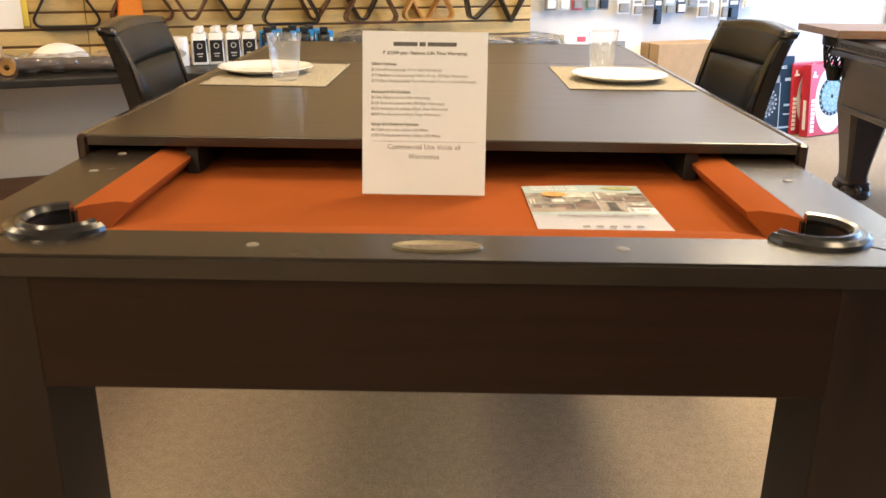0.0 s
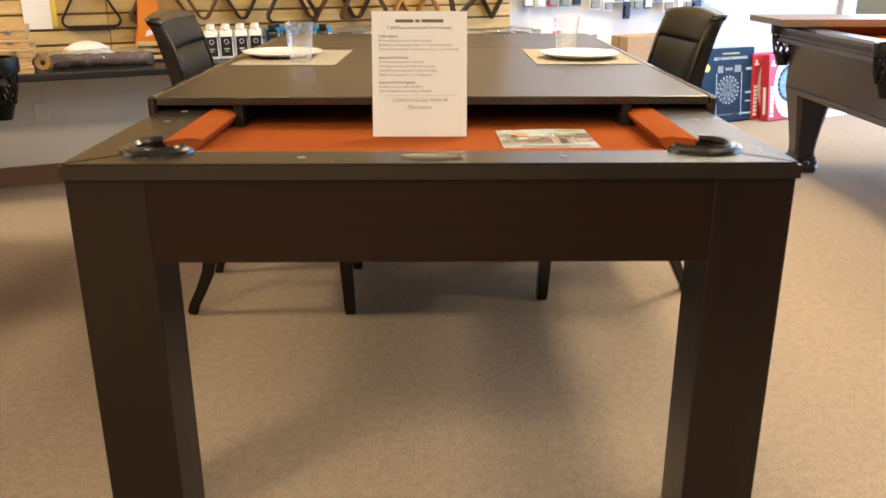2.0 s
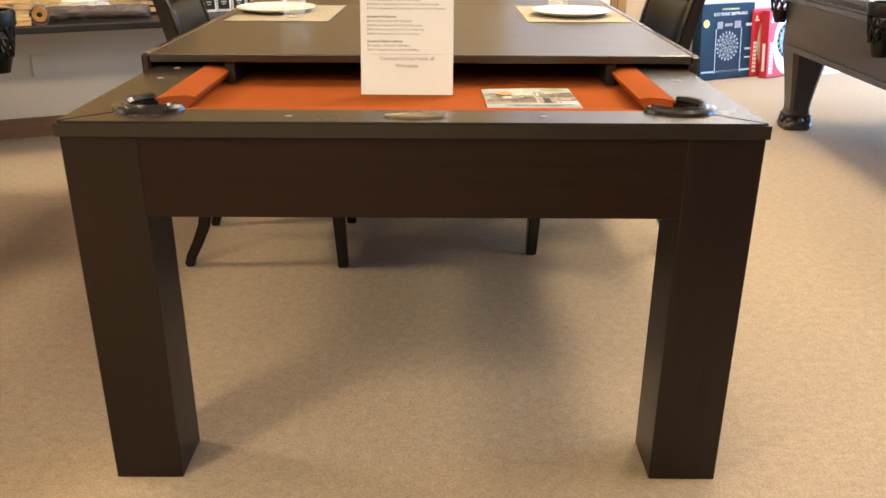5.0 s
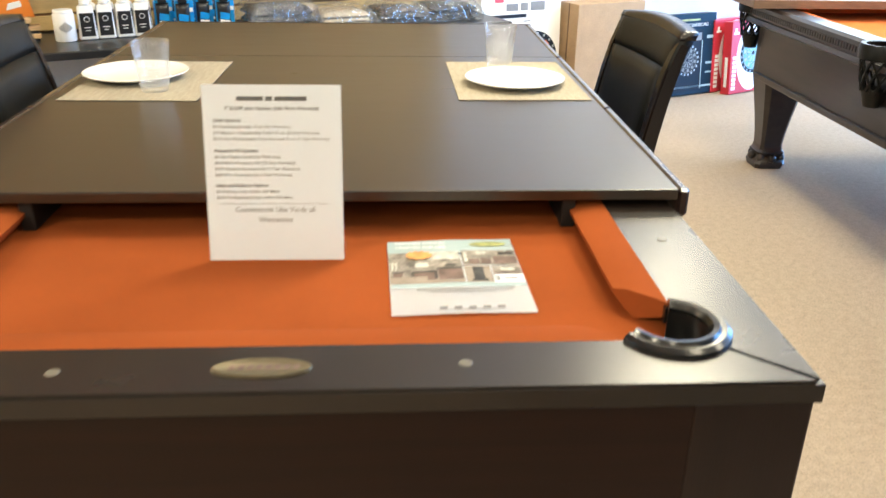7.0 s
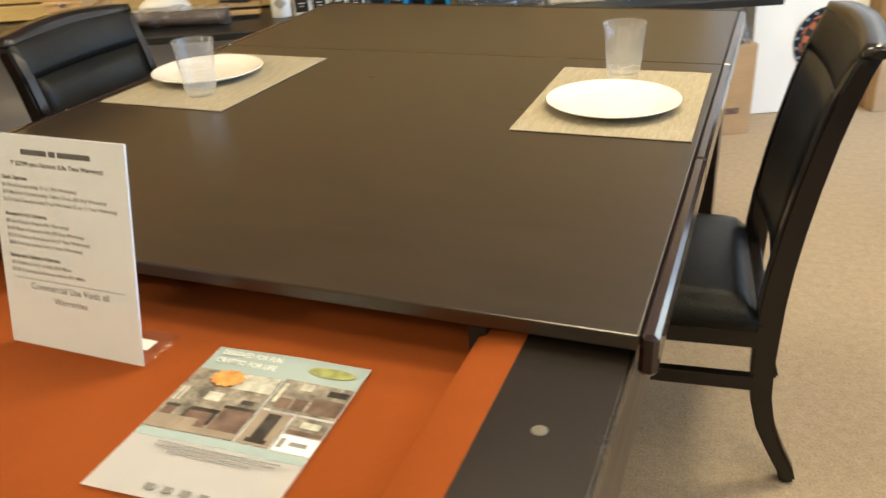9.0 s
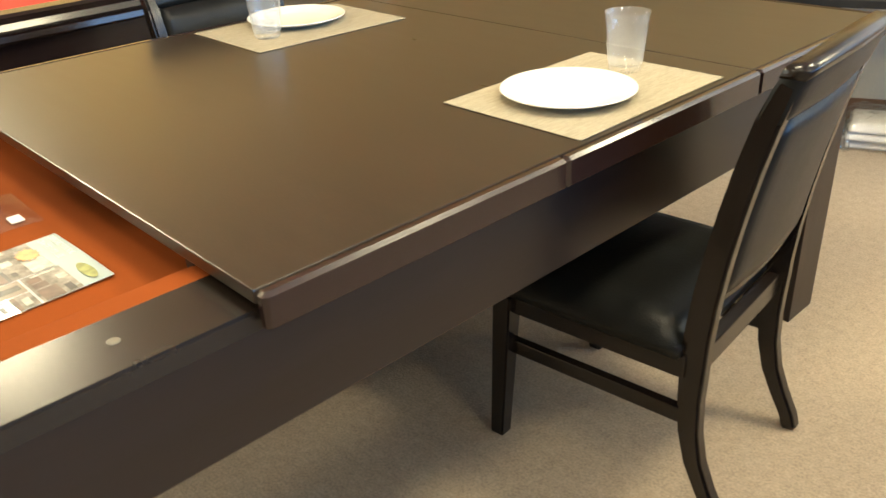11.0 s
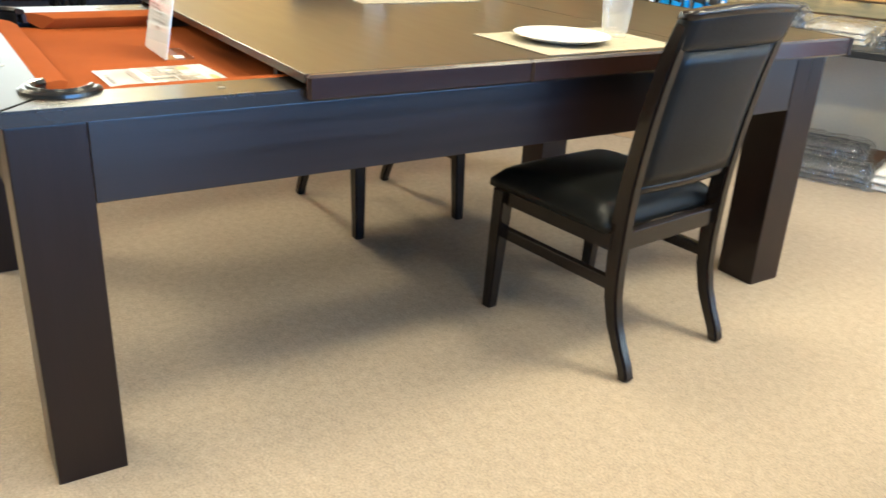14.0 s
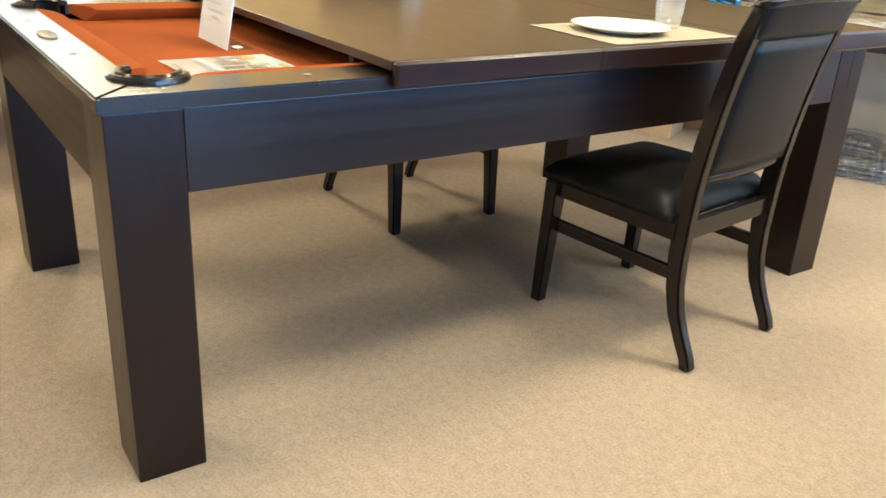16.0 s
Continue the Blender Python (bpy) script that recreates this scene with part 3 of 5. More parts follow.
LI = 0.6545
APZ = 0.608
# End aprons take the lighter tone; the difference in light is in the colour
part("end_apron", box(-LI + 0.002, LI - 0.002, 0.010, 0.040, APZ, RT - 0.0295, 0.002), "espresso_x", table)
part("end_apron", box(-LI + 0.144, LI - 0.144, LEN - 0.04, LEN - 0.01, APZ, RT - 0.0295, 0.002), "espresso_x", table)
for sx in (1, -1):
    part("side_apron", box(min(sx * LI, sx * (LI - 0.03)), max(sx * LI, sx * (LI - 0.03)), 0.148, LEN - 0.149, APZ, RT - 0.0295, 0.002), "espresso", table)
    for y0, y1 in ((0.0085, 0.1476), (LEN - 0.147, LEN - 0.0095)):
        part("leg", box(min(sx * (LI + 0.0004), sx * (LI - 0.1435)), max(sx * (LI + 0.0004), sx * (LI - 0.1435)), y0, y1, 0, RT - 0.030, 0.003), "espresso_leg", table)
part("frame_panel", box(-0.61, 0.61, 0.05, LEN - 0.05, 0.66, BED - 0.031), "under", table)

# ---- dining top leaves ----
DT, DW = 0.828, 0.686
for i, (y0, y1, cuts) in enumerate(((0.570, 1.767, (0.570, 1.143, 1.767)), (1.769, 2.392, (1.769, 2.392)))):
    leaf = thing("dining_top_leaf", "dark espresso dining top leaf laid over the pool table", "table top", pose(0, 0, 0), "dining top leaves")
    part("panel", box(-DW + 0.022, DW - 0.022, y0, y1, DT - 0.020, DT, 0.0025), "top", leaf)
    for sx in (1, -1):
        for a, b in zip(cuts, cuts[1:]):
            part("skirt", box(*sorted((sx * (DW - 0.0215), sx * DW)), a + 0.0006, b - 0.0006, DT - 0.054, DT + 0.0006, 0.0058, 1), "skirt", leaf)
        part("rib", box(sx * 0.472 - 0.012, sx * 0.472 + 0.012, y0 + 0.012, y1 - 0.01, BED + 0.0005, DT - 0.0205, 0.002), "under", leaf)
    if i == 1:
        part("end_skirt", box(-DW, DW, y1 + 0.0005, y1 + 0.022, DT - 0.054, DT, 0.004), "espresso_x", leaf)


# ---- dining chairs ----
def dining_chair():
    """Faces -x: front feet at x -0.26, back feet at x 0.26."""
    ch = thing("dining_chair", "x", "chair", pose(0, 0, 0), "dining chairs at the table")
    for sy in (1, -1):
        bm = bmesh.new()
        for lo, hi in (((-0.283, -0.247, 0.204, 0.240, 0.0), (-0.270, -0.222, 0.192, 0.240, 0.40)),):
            a = [bm.verts.new((x, sy * y, lo[4])) for x, y in ((lo[0], lo[2]), (lo[1], lo[2]), (lo[1], lo[3]), (lo[0], lo[3]))]
            b = [bm.verts.new((x, sy * y, hi[4])) for x, y in ((hi[0], hi[2]), (hi[1], hi[2]), (hi[1], hi[3]), (hi[0], hi[3]))]
            bm.faces.new(a)
            bm.faces.new(b)
            for i in range(4):
                bm.faces.new((a[i], a[(i + 1) % 4], b[(i + 1) % 4], b[i]))
        bmesh.ops.recalc_face_normals(bm, faces=bm.faces[:])
        bmesh.ops.bevel(bm, geom=bm.edges[:], offset=0.004, segments=2, affect="EDGES")
        part("leg", bm, "chair_wood", ch, smooth=True)
        y0, y1 = sorted((sy * 0.184, sy * 0.219))
        curve = [(0.272, 0.0, 0.017), (0.262, 0.035, 0.017), (0.234, 0.09, 0.018), (0.208, 0.15, 0.020), (0.192, 0.22, 0.022), (0.186, 0.30, 0.024), (0.186, 0.38, 0.026),
                 (0.188, 0.45, 0.026), (0.195, 0.53, 0.025), (0.207, 0.62, 0.024), (0.222, 0.71, 0.023), (0.240, 0.80, 0.022), (0.260, 0.88, 0.021), (0.280, 0.940, 0.018), (0.286, 0.955, 0.016)]
        part("back_post", ribbon(curve, y0, y1, 0.006), "chair_wood", ch, smooth=True)
        part("stretcher", box(-0.242, 0.196, sy * 0.207 - 0.011, sy * 0.207 + 0.011, 0.241, 0.277, 0.004), "chair_wood", ch)
        part("side_rail", box(-0.236, 0.175, sy * 0.213 - 0.012, sy * 0.213 + 0.012, 0.354, 0.405, 0.003), "chair_wood", ch)
    part("front_rail", box(-0.262, -0.236, -0.196, 0.196, 0.354, 0.405, 0.003), "chair_wood", ch)
    part("back_rail", box(0.170, 0.198, -0.186, 0.186, 0.354, 0.405, 0.003), "chair_wood", ch)
    seat = pillow(-0.285, 0.165, -0.238, 0.238, 0.402, 0.462, 16, 0.022, 0.05)
    part("seat", seat, "leather", ch, "padded black leather seat", smooth="all")

    def curved(z0, z1, thick, half, dish, n=14, m=10, lean=None, pad=0.0):
        """A board or pad between the posts that bows backwards, following their lean."""
        bm = bmesh.new()
        ys = [-half + 2 * half * j / n for j in range(n + 1)]
        lines = [(0.186, 0.38), (0.188, 0.45), (0.195, 0.53), (0.207, 0.62), (0.222, 0.71), (0.240, 0.80), (0.260, 0.88), (0.282, 0.945), (0.300, 0.985)]

        def line(z):
            for (xa, za), (xb, zb) in zip(lines, lines[1:]):
                if z <= zb:
                    return xa + (xb - xa) * (z - za) / (zb - za)
            return lines[-1][0]
        faces = {}
        for side in (0, 1):
            for i in range(m + 1):
                for j, y in enumerate(ys):
                    u, v = i / m, j / n
                    zz = z0 + (z1 - z0) * u
                    if lean:
                        zz += lean * math.sin(math.pi * v) * u
                    bow = dish * math.sin(math.pi * v)
                    rim = min(1, min(u, 1 - u) * m / 2.0, min(v, 1 - v) * n / 2.0)
                    puff = pad * math.sqrt(max(0, 1 - (1 - rim) ** 2))
                    x = line(zz) + bow + (thick / 2 + puff if side else -thick / 2 - puff)
                    faces[side, i, j] = bm.verts.new((x, y, zz))
        for side in (0, 1):
            for i in range(m):
                for j in range(n):
                    bm.faces.new((faces[side, i, j], faces[side, i + 1, j], faces[side, i + 1, j + 1], faces[side, i, j + 1]))
        rim_i = [(0, j) for j in range(n + 1)] + [(i, n) for i in range(1, m + 1)] + [(m, j) for j in range(n - 1, -1, -1)] + [(i, 0) for i in range(m - 1, 0, -1)]
        for k in range(len(rim_i)):
            a, b = rim_i[k], rim_i[(k + 1) % len(rim_i)]
            bm.faces.new((faces[0, a[0], a[1]], faces[0, b[0], b[1]], faces[1, b[0], b[1]], faces[1, a[0], a[1]]))
        bmesh.ops.recalc_face_normals(bm, faces=bm.faces[:])
        return bm
    part("backrest", curved(0.535, 0.884, 0.040, 0.1835, 0.010, pad=0.007), "leather", ch, "padded black leather back panel", smooth="all")
    part("crest_rail", curved(0.886, 0.970, 0.036, 0.217, 0.012, m=6, lean=0.016, pad=0.006), "leather", ch, "bowed leather-covered crest rail", smooth="all")
    part("crest_cap", curved(0.962, 0.980, 0.040, 0.221, 0.012, m=3, lean=0.016, pad=0.003), "chair_wood", ch, smooth="all")
    part("lower_rail", curved(0.512, 0.534, 0.026, 0.186, 0.012, m=3, pad=0.002), "chair_wood", ch, smooth="all")
    return ch


chair_a = dining_chair()
tagged(chair_a, "dark wooden dining chair with black leather, turned slightly at the table")
chair_b = copy_thing(chair_a, pose(-0.560, 1.391, 0, 0, 0, 182.0) @ Matrix.Diagonal((1, 1, 0.99, 1)))
tagged(chair_b, "dark wooden dining chair with black leather, pushed square to the table")
chair_a.matrix_basis = pose(0.6175, 1.55, 0, 0, 0, 6.0) @ Matrix.Diagonal((1, 1, 0.987, 1))


# ---- place settings ----
def place_mat(m):
    o = link("place_mat", box(-0.165, 0.165, -0.232, 0.232, 0.0003, 0.0022, 0.0008, 1), "mat", m=m)
    return tagged(o, "tan woven place mat on the dark table top", "place mat", "place mats")


def plate_thing(m):
    p = lathe([(0.0, 0.006), (0.085, 0.006), (0.096, 0.008), (0.136, 0.0185), (0.139, 0.0195), (0.140, 0.018), (0.136, 0.0155), (0.098, 0.004), (0.082, 0.0015), (0.079, 0.0), (0.075, 0.0015), (0.0, 0.002)], 64)
    return tagged(link("dinner_plate", p, "ceramic", smooth="all", m=m), "plain white glazed dinner plate on a place mat", "plate", "dinner plates")


def tumbler(m):
    t = thing("glass_tumbler", "clear cut-glass tumbler on a woven place mat", "drinking glass", m, "glass tumblers")
    bm = lathe([(0.0, 0.0), (0.031, 0.0), (0.0335, 0.002), (0.0375, 0.03), (0.042, 0.075), (0.0475, 0.128), (0.0478, 0.1295), (0.0468, 0.1295), (0.0455, 0.128), (0.040, 0.075), (0.0352, 0.03), (0.031, 0.014), (0.0, 0.012)], 48)
    part("glass_body", bm, "glass", t, smooth="all").visible_shadow = False
    cut = bmesh.new()
    rows = [(0.020 + 0.0085 * k, k % 2) for k in range(6)]
    for z, odd in rows:
        r = 0.0335 + (z - 0.002) * 0.108
        for k in range(26):
            a = math.tau * (k + 0.5 * odd) / 26
            c = Vector((r * math.cos(a), r * math.sin(a), z))
            tng, out = Vector((-math.sin(a), math.cos(a), 0)), Vector((math.cos(a), math.sin(a), -0.1))
            up = Vector((0, 0, 1))
            vs = [cut.verts.new(c + tng * 0.0034), cut.verts.new(c + up * 0.0050), cut.verts.new(c - tng * 0.0034), cut.verts.new(c - up * 0.0050), cut.verts.new(c + out * 0.0017)]
            for i in range(4):
                cut.faces.new((vs[i], vs[(i + 1) % 4], vs[4]))
    tagged(part("cut_pattern", cut, "facet", t), kind="stuff")
    flutes = bmesh.new()
    for k in range(26):
        a = math.tau * (k + 0.25) / 26
        for z0, z1 in ((0.003, 0.013), (0.073, 0.079 + 0.006 * (k % 2))):
            ra, rb = 0.0340 + z0 * 0.108, 0.0340 + z1 * 0.108
            vs = [flutes.verts.new((r * math.cos(a + d), r * math.sin(a + d), z)) for r, d, z in ((ra, -0.045, z0), (ra, 0.045, z0), (rb, 0.0, z1))]
            flutes.faces.new(vs)
    tagged(part("flute_pattern", flutes, "facet", t), kind="stuff")
    return t


TZ = DT + 0.0004
place_mat(pose(0.486, 1.446, TZ, 0, 0, 0.5))
place_mat(pose(-0.468, 1.435, TZ, 0, 0, -1.0))
plate_thing(pose(0.484, 1.392, TZ + 0.0024) @ Matrix.Diagonal((0.945, 0.945, 1, 1)))
plate_thing(pose(-0.515, 1.455, TZ + 0.0024) @ Matrix.Diagonal((0.96, 0.96, 1, 1)))
tumbler(pose(0.468, 1.598, TZ + 0.0024) @ Matrix.Diagonal((0.97, 0.97, 0.94, 1)))
tumbler(pose(-0.429, 1.304, TZ + 0.0024, 0, 0, 20) @ Matrix.Diagonal((0.97, 0.97, 0.94, 1)))

# ---- price sign in its acrylic stand ----
SIGN = pose(-0.0285, 0.446, BED + 0.002) @ pose(0, 0, 0, 0, 0, -0.5)
sign = thing("price_sign", "white printed price sheet in a clear leaning acrylic stand", "sign", SIGN)
LEAN = pose(0, 0, 0, 90 - 11.0, 0, 0)
part("acrylic_front", box(-0.108, 0.108, -0.0, 0.280, 0.0012, 0.0026, 0.0004, 1), "acrylic", sign, m=LEAN).visible_shadow = False
part("acrylic_foot", box(-0.055, 0.108, 0.0, 0.075, 0.0, 0.0018, 0.0004, 1), "acrylic", sign).visible_shadow = False
part("foot_label", box(0.055, 0.088, 0.030, 0.052, 0.0019, 0.0022), "paper", sign)
sheet = part("sheet", box(-0.107, 0.107, 0.001, 0.279, -0.0004, 0.0010), "sign_paper", sign, "white letter-size price sheet", m=LEAN)
back_sheet = part("back_sheet", box(-0.107, 0.107, 0.001, 0.279, -0.0014, -0.0008), "sign_paper", sign, m=LEAN)
bars([(-0.054, -0.013, 0.2545, 0.2612), (-0.0095, 0.001, 0.2545, 0.2612), (0.0045, 0.054, 0.2545, 0.2612)], 0.0011, "ink", sheet, "title_bar")


def line(text, size, x, y, align="LEFT", bold=0.00008, ink="ink_grey", width=None):
    words(text, size, pose(x, y, 0.0013), ink, sheet, align=align, bold=bold, width=width)


line("7' $2299 plus Options (Life Time Warranty)", 0.0078, 0.0, 0.2405, "CENTER", 0.00015, "ink", 0.145)
for y, head, rows in ((0.222, "Cloth Options:", ("$0 SlowChampionship 19 oz. (No Warranty)", "$75 Medium Championship Teflon 21 oz. (30 Day Warranty)", "$175 Fast Championship Tour Worsted 13 oz. (1 Year Warranty)")),
                      (0.175, "Accessory Kit Options:", ("$0 See Display Board (No Warranty)", "$100 Basic Accessory Kit (30 Day Warranty)", "$375 Advance Accessory Kit (1 Year Warranty)", "$600 Pro Accessory Kit (1 Year Warranty)")),
                      (0.120, "Setup and Delivery Options:", ("$0 Delivery only within 350 Miles", "$250 Professional Setup within 350 Miles"))):
    line(head, 0.0072, -0.092, y, bold=0.0002, ink="ink")
    for i, r in enumerate(rows):
        line(r, 0.0066, -0.092, y - 0.0095 * (i + 1), width=0.0030 * len(r))
bars([(-0.090, 0.090, 0.0925, 0.0931)], 0.0011, "ink_grey", sheet, "rule")
line("Commercial Use Voids all", 0.0125, 0.0, 0.0795, "CENTER", ink="ink_grey", width=0.126)
line("Warranties", 0.0125, 0.0, 0.0630, "CENTER", ink="ink_grey", width=0.054)

# ---- brochure on the cloth ----
bro = thing("brochure", "glossy printed sales brochure lying on the orange cloth", "brochure", pose(0.155, 0.250, BED + 0.0012, 0, 0, 1.6))
W_, H_ = 0.211, 0.262
sheetb = bmesh.new()
NB = 12
gb = [[sheetb.verts.new((W_ * i / NB, H_ * j / NB, 0.0016 + 0.0018 * math.sin(math.pi * i / NB) ** 2 + 0.002 * (j / NB) ** 3 * (i / NB))) for j in range(NB + 1)] for i in range(NB + 1)]
for i in range(NB):
    for j in range(NB):
        sheetb.faces.new((gb[i][j], gb[i + 1][j], gb[i + 1][j + 1], gb[i][j + 1]))
bmesh.ops.solidify(sheetb, geom=sheetb.faces[:], thickness=0.0009)
cover = part("cover", sheetb, "gloss_paper", bro, "white cover page")


def print_patch(name, x0, x1, y0, y1, material, lift=0.0003):
    bm = bmesh.new()
    n = 6
    g = [[None] * (n + 1) for _ in range(n + 1)]
    for i in range(n + 1):
        for j in range(n + 1):
            u, v = (x0 + (x1 - x0) * i / n), (y0 + (y1 - y0) * j / n)
            zz = 0.0016 + 0.0018 * math.sin(math.pi * u) ** 2 + 0.002 * v ** 3 * u
            g[i][j] = bm.verts.new((W_ * u, H_ * v, zz + lift))
    for i in range(n):
        for j in range(n):
            bm.faces.new((g[i][j], g[i + 1][j], g[i + 1][j + 1], g[i][j + 1]))
    return part(name, bm, material, cover)


print_patch("print_header", 0.004, 0.996, 0.80, 0.997, "sky_print")
print_patch("print_rule", 0.004, 0.996, 0.325, 0.375, "sky_print")
print_patch("print_photo", 0.004, 0.555, 0.378, 0.818, "photo", 0.0004)
print_patch("print_photo", 0.570, 0.996, 0.615, 0.830, "photo", 0.0004)
print_patch("print_photo", 0.570, 0.765, 0.380, 0.600, "floor_print", 0.0004)
print_patch("print_photo", 0.780, 0.996, 0.490, 0.600, "photo", 0.0004)
print_patch("logo_panel", 0.780, 0.996, 0.380, 0.480, "gloss_paper", 0.0004)
for x0, x1, y0, y1, mt in ((0.006, 0.553, 0.380, 0.470, "floor_print"), (0.37, 0.55, 0.42, 0.565, "brown_print"), (0.36, 0.55, 0.565, 0.585, "dark_print"),
                           (0.175, 0.365, 0.52, 0.545, "dark_print"), (0.185, 0.345, 0.42, 0.52, "brown_print"), (0.165, 0.19, 0.405, 0.53, "dark_print"), (0.335, 0.36, 0.44, 0.53, "dark_print"),
                           (0.02, 0.11, 0.525, 0.545, "dark_print"), (0.03, 0.10, 0.47, 0.525, "brown_print"), (0.02, 0.035, 0.57, 0.67, "pale_print"), (0.05, 0.065, 0.57, 0.67, "pale_print"),
                           (0.20, 0.30, 0.60, 0.66, "pale_print"), (0.43, 0.51, 0.605, 0.635, "dark_print"), (0.30, 0.55, 0.70, 0.815, "pale_print"),
                           (0.585, 0.61, 0.66, 0.80, "pale_print"), (0.62, 0.70, 0.63, 0.70, "brown_print"), (0.71, 0.79, 0.63, 0.71, "brown_print"), (0.81, 0.99, 0.63, 0.735, "brown_print"),
                           (0.69, 0.76, 0.77, 0.82, "pale_print"), (0.86, 0.98, 0.76, 0.80, "dark_print"), (0.63, 0.71, 0.42, 0.585, "dark_print"), (0.61, 0.73, 0.395, 0.42, "dark_print"),
                           (0.79, 0.99, 0.492, 0.515, "brown_print"), (0.84, 0.95, 0.535, 0.575, "pale_print"), (0.79, 0.82, 0.40, 0.46, "ink_grey"), (0.85, 0.95, 0.42, 0.445, "ink_grey")):
    print_patch("print_detail", x0, x1, y0, y1, mt, 0.0007)
star = bmesh.new()
pts = [star.verts.new((W_ * 0.24 + (0.024 if i % 2 else 0.019) * math.cos(math.tau * i / 24), H_ * 0.76 + (0.018 if i % 2 else 0.014) * math.sin(math.tau * i / 24), 0.0052)) for i in range(24)]
star.faces.new(pts)
part("starburst", star, "star_print", cover, "orange starburst print")
words("DESIGNED FOR FUN.", 0.0135, pose(0.013, H_ * 0.935, 0.0044), "paper", cover, width=0.085, bold=0.0002)
words("CRAFTED FOR LIFE.", 0.0135, pose(0.013, H_ * 0.87, 0.0044), "paper", cover, width=0.085, bold=0.0002)
ovb = bmesh.new()
ovb.faces.new([ovb.verts.new((W_ * 0.80 + 0.031 * math.cos(math.tau * i / 24), H_ * 0.915 + 0.0095 * math.sin(math.tau * i / 24), 0.0050)) for i in range(24)])
part("oval_mark", ovb, "green_print", cover, "olive oval mark")
bars([(0.04, 0.19, 0.076, 0.0775), (0.04, 0.185, 0.070, 0.0715), (0.06, 0.16, 0.064, 0.0655)] + [(0.070 + 0.021 * i, 0.081 + 0.021 * i, 0.010, 0.018) for i in range(5)], 0.0052, "ink_grey", cover, "small_print").name = "small_print"


# ---- traditional pool tables ----
def pool_table(label, m, cloth, wood, half_l=1.25, half_w=0.70, dentils=True):
    t = thing("pool_table", label, "pool table", m, "pool tables")
    top = 0.80
    rw = 0.15
    part("bed", box(-half_w + rw - 0.01, half_w - rw + 0.01, -half_l + rw - 0.01, half_l - rw + 0.01, top - 0.075, top - 0.045), cloth, t, "woollen cloth bed")
    prof = [(0, -0.062), (0, -0.012), (0.012, 0.0), (rw - 0.052, 0.0), (rw - 0.050, -0.006), (rw - 0.050, -0.062)]

    def rail(a, b, inward, name, material, section):
        bm = bmesh.new()
        a, b, inward = Vector(a), Vector(b), Vector(inward)
        rings = [[bm.verts.new((p.x + inward.x * w, p.y + inward.y * w, top + dz)) for w, dz in section] for p in (a, b)]
        k = len(section)
        for i in range(k):
            bm.faces.new((rings[0][i], rings[0][(i + 1) % k], rings[1][(i + 1) % k], rings[1][i]))
        bm.faces.new(rings[0])
        bm.faces.new(rings[1])
        bmesh.ops.recalc_face_normals(bm, faces=bm.faces[:])
        return part(name, bm, material, t)
    if not dentils:
        prof = [(0.004, -0.062), (-0.004, -0.05), (0.004, -0.03), (0, -0.010), (0.012, 0.0), (rw - 0.052, 0.0), (rw - 0.050, -0.006), (rw - 0.050, -0.062)]
    csec = [(rw - 0.049, -0.002), (rw - 0.01, -0.008), (rw + 0.0, -0.016), (rw - 0.012, -0.044), (rw - 0.049, -0.044)]
    dent = bmesh.new()
    for sx in (1, -1):
        for y0, y1 in ((-half_l + 0.10, -0.07), (0.07, half_l - 0.10)):
            rail((sx * half_w, y0), (sx * half_w, y1), (-sx, 0), "rail", wood, prof)
            rail((sx * half_w, y0 + 0.03), (sx * half_w, y1 - 0.0), (-sx, 0), "cushion", cloth, csec)
            n = int((y1 - y0) / 0.022) if dentils else 0
            for k in range(n):
                yy = y0 + (k + 0.5) * (y1 - y0) / n
                box(*sorted((sx * half_w, sx * (half_w + 0.006))), yy - 0.006, yy + 0.006, top - 0.052, top - 0.030, into=dent)
        rail((sx * (half_w + 0.012), -half_l + 0.05), (sx * (half_w + 0.012), half_l - 0.05), (-sx, 0), "lower_molding", wood, [(0, -0.085), (0.004, -0.066), (0.014, -0.062), (0.05, -0.062), (0.05, -0.10), (0.012, -0.095)])
        part("side_apron", box(*sorted((sx * (half_w - 0.05), sx * (half_w - 0.085))), -half_l + 0.16, half_l - 0.16, 0.47, top - 0.095, 0.006), wood, t)
        part("apron_bead", box(*sorted((sx * (half_w - 0.035), sx * (half_w - 0.0905))), -half_l + 0.16, half_l - 0.16, 0.445, 0.475, 0.008), wood, t)
    for sy in (1, -1):
        rail((-half_w + 0.10, sy * half_l), (half_w - 0.10, sy * half_l), (0, -sy), "rail", wood, prof)
        rail((-half_w + 0.13, sy * half_l), (half_w - 0.13, sy * half_l), (0, -sy), "cushion", cloth, csec)
        rail((-half_w + 0.05, sy * (half_l + 0.012)), (half_w - 0.05, sy * (half_l + 0.012)), (0, -sy), "lower_molding", wood, [(0, -0.085), (0.004, -0.066), (0.014, -0.062), (0.05, -0.062), (0.05, -0.10), (0.012, -0.095)])
        part("end_apron", box(-half_w + 0.16, half_w - 0.16, *sorted((sy * (half_l - 0.05), sy * (half_l - 0.085))), 0.47, top - 0.095, 0.006), wood, t)
        n = 44 if dentils else 0
        for k in range(n):
            xx = -half_w + 0.12 + (k + 0.5) * (2 * half_w - 0.24) / n
            box(xx - 0.006, xx + 0.006, *sorted((sy * half_l, sy * (half_l + 0.006))), top - 0.052, top - 0.030, into=dent)
    if dentils:
        tagged(part("dentil_molding", dent, wood, t), kind="stuff")
    else:
        dent.free()
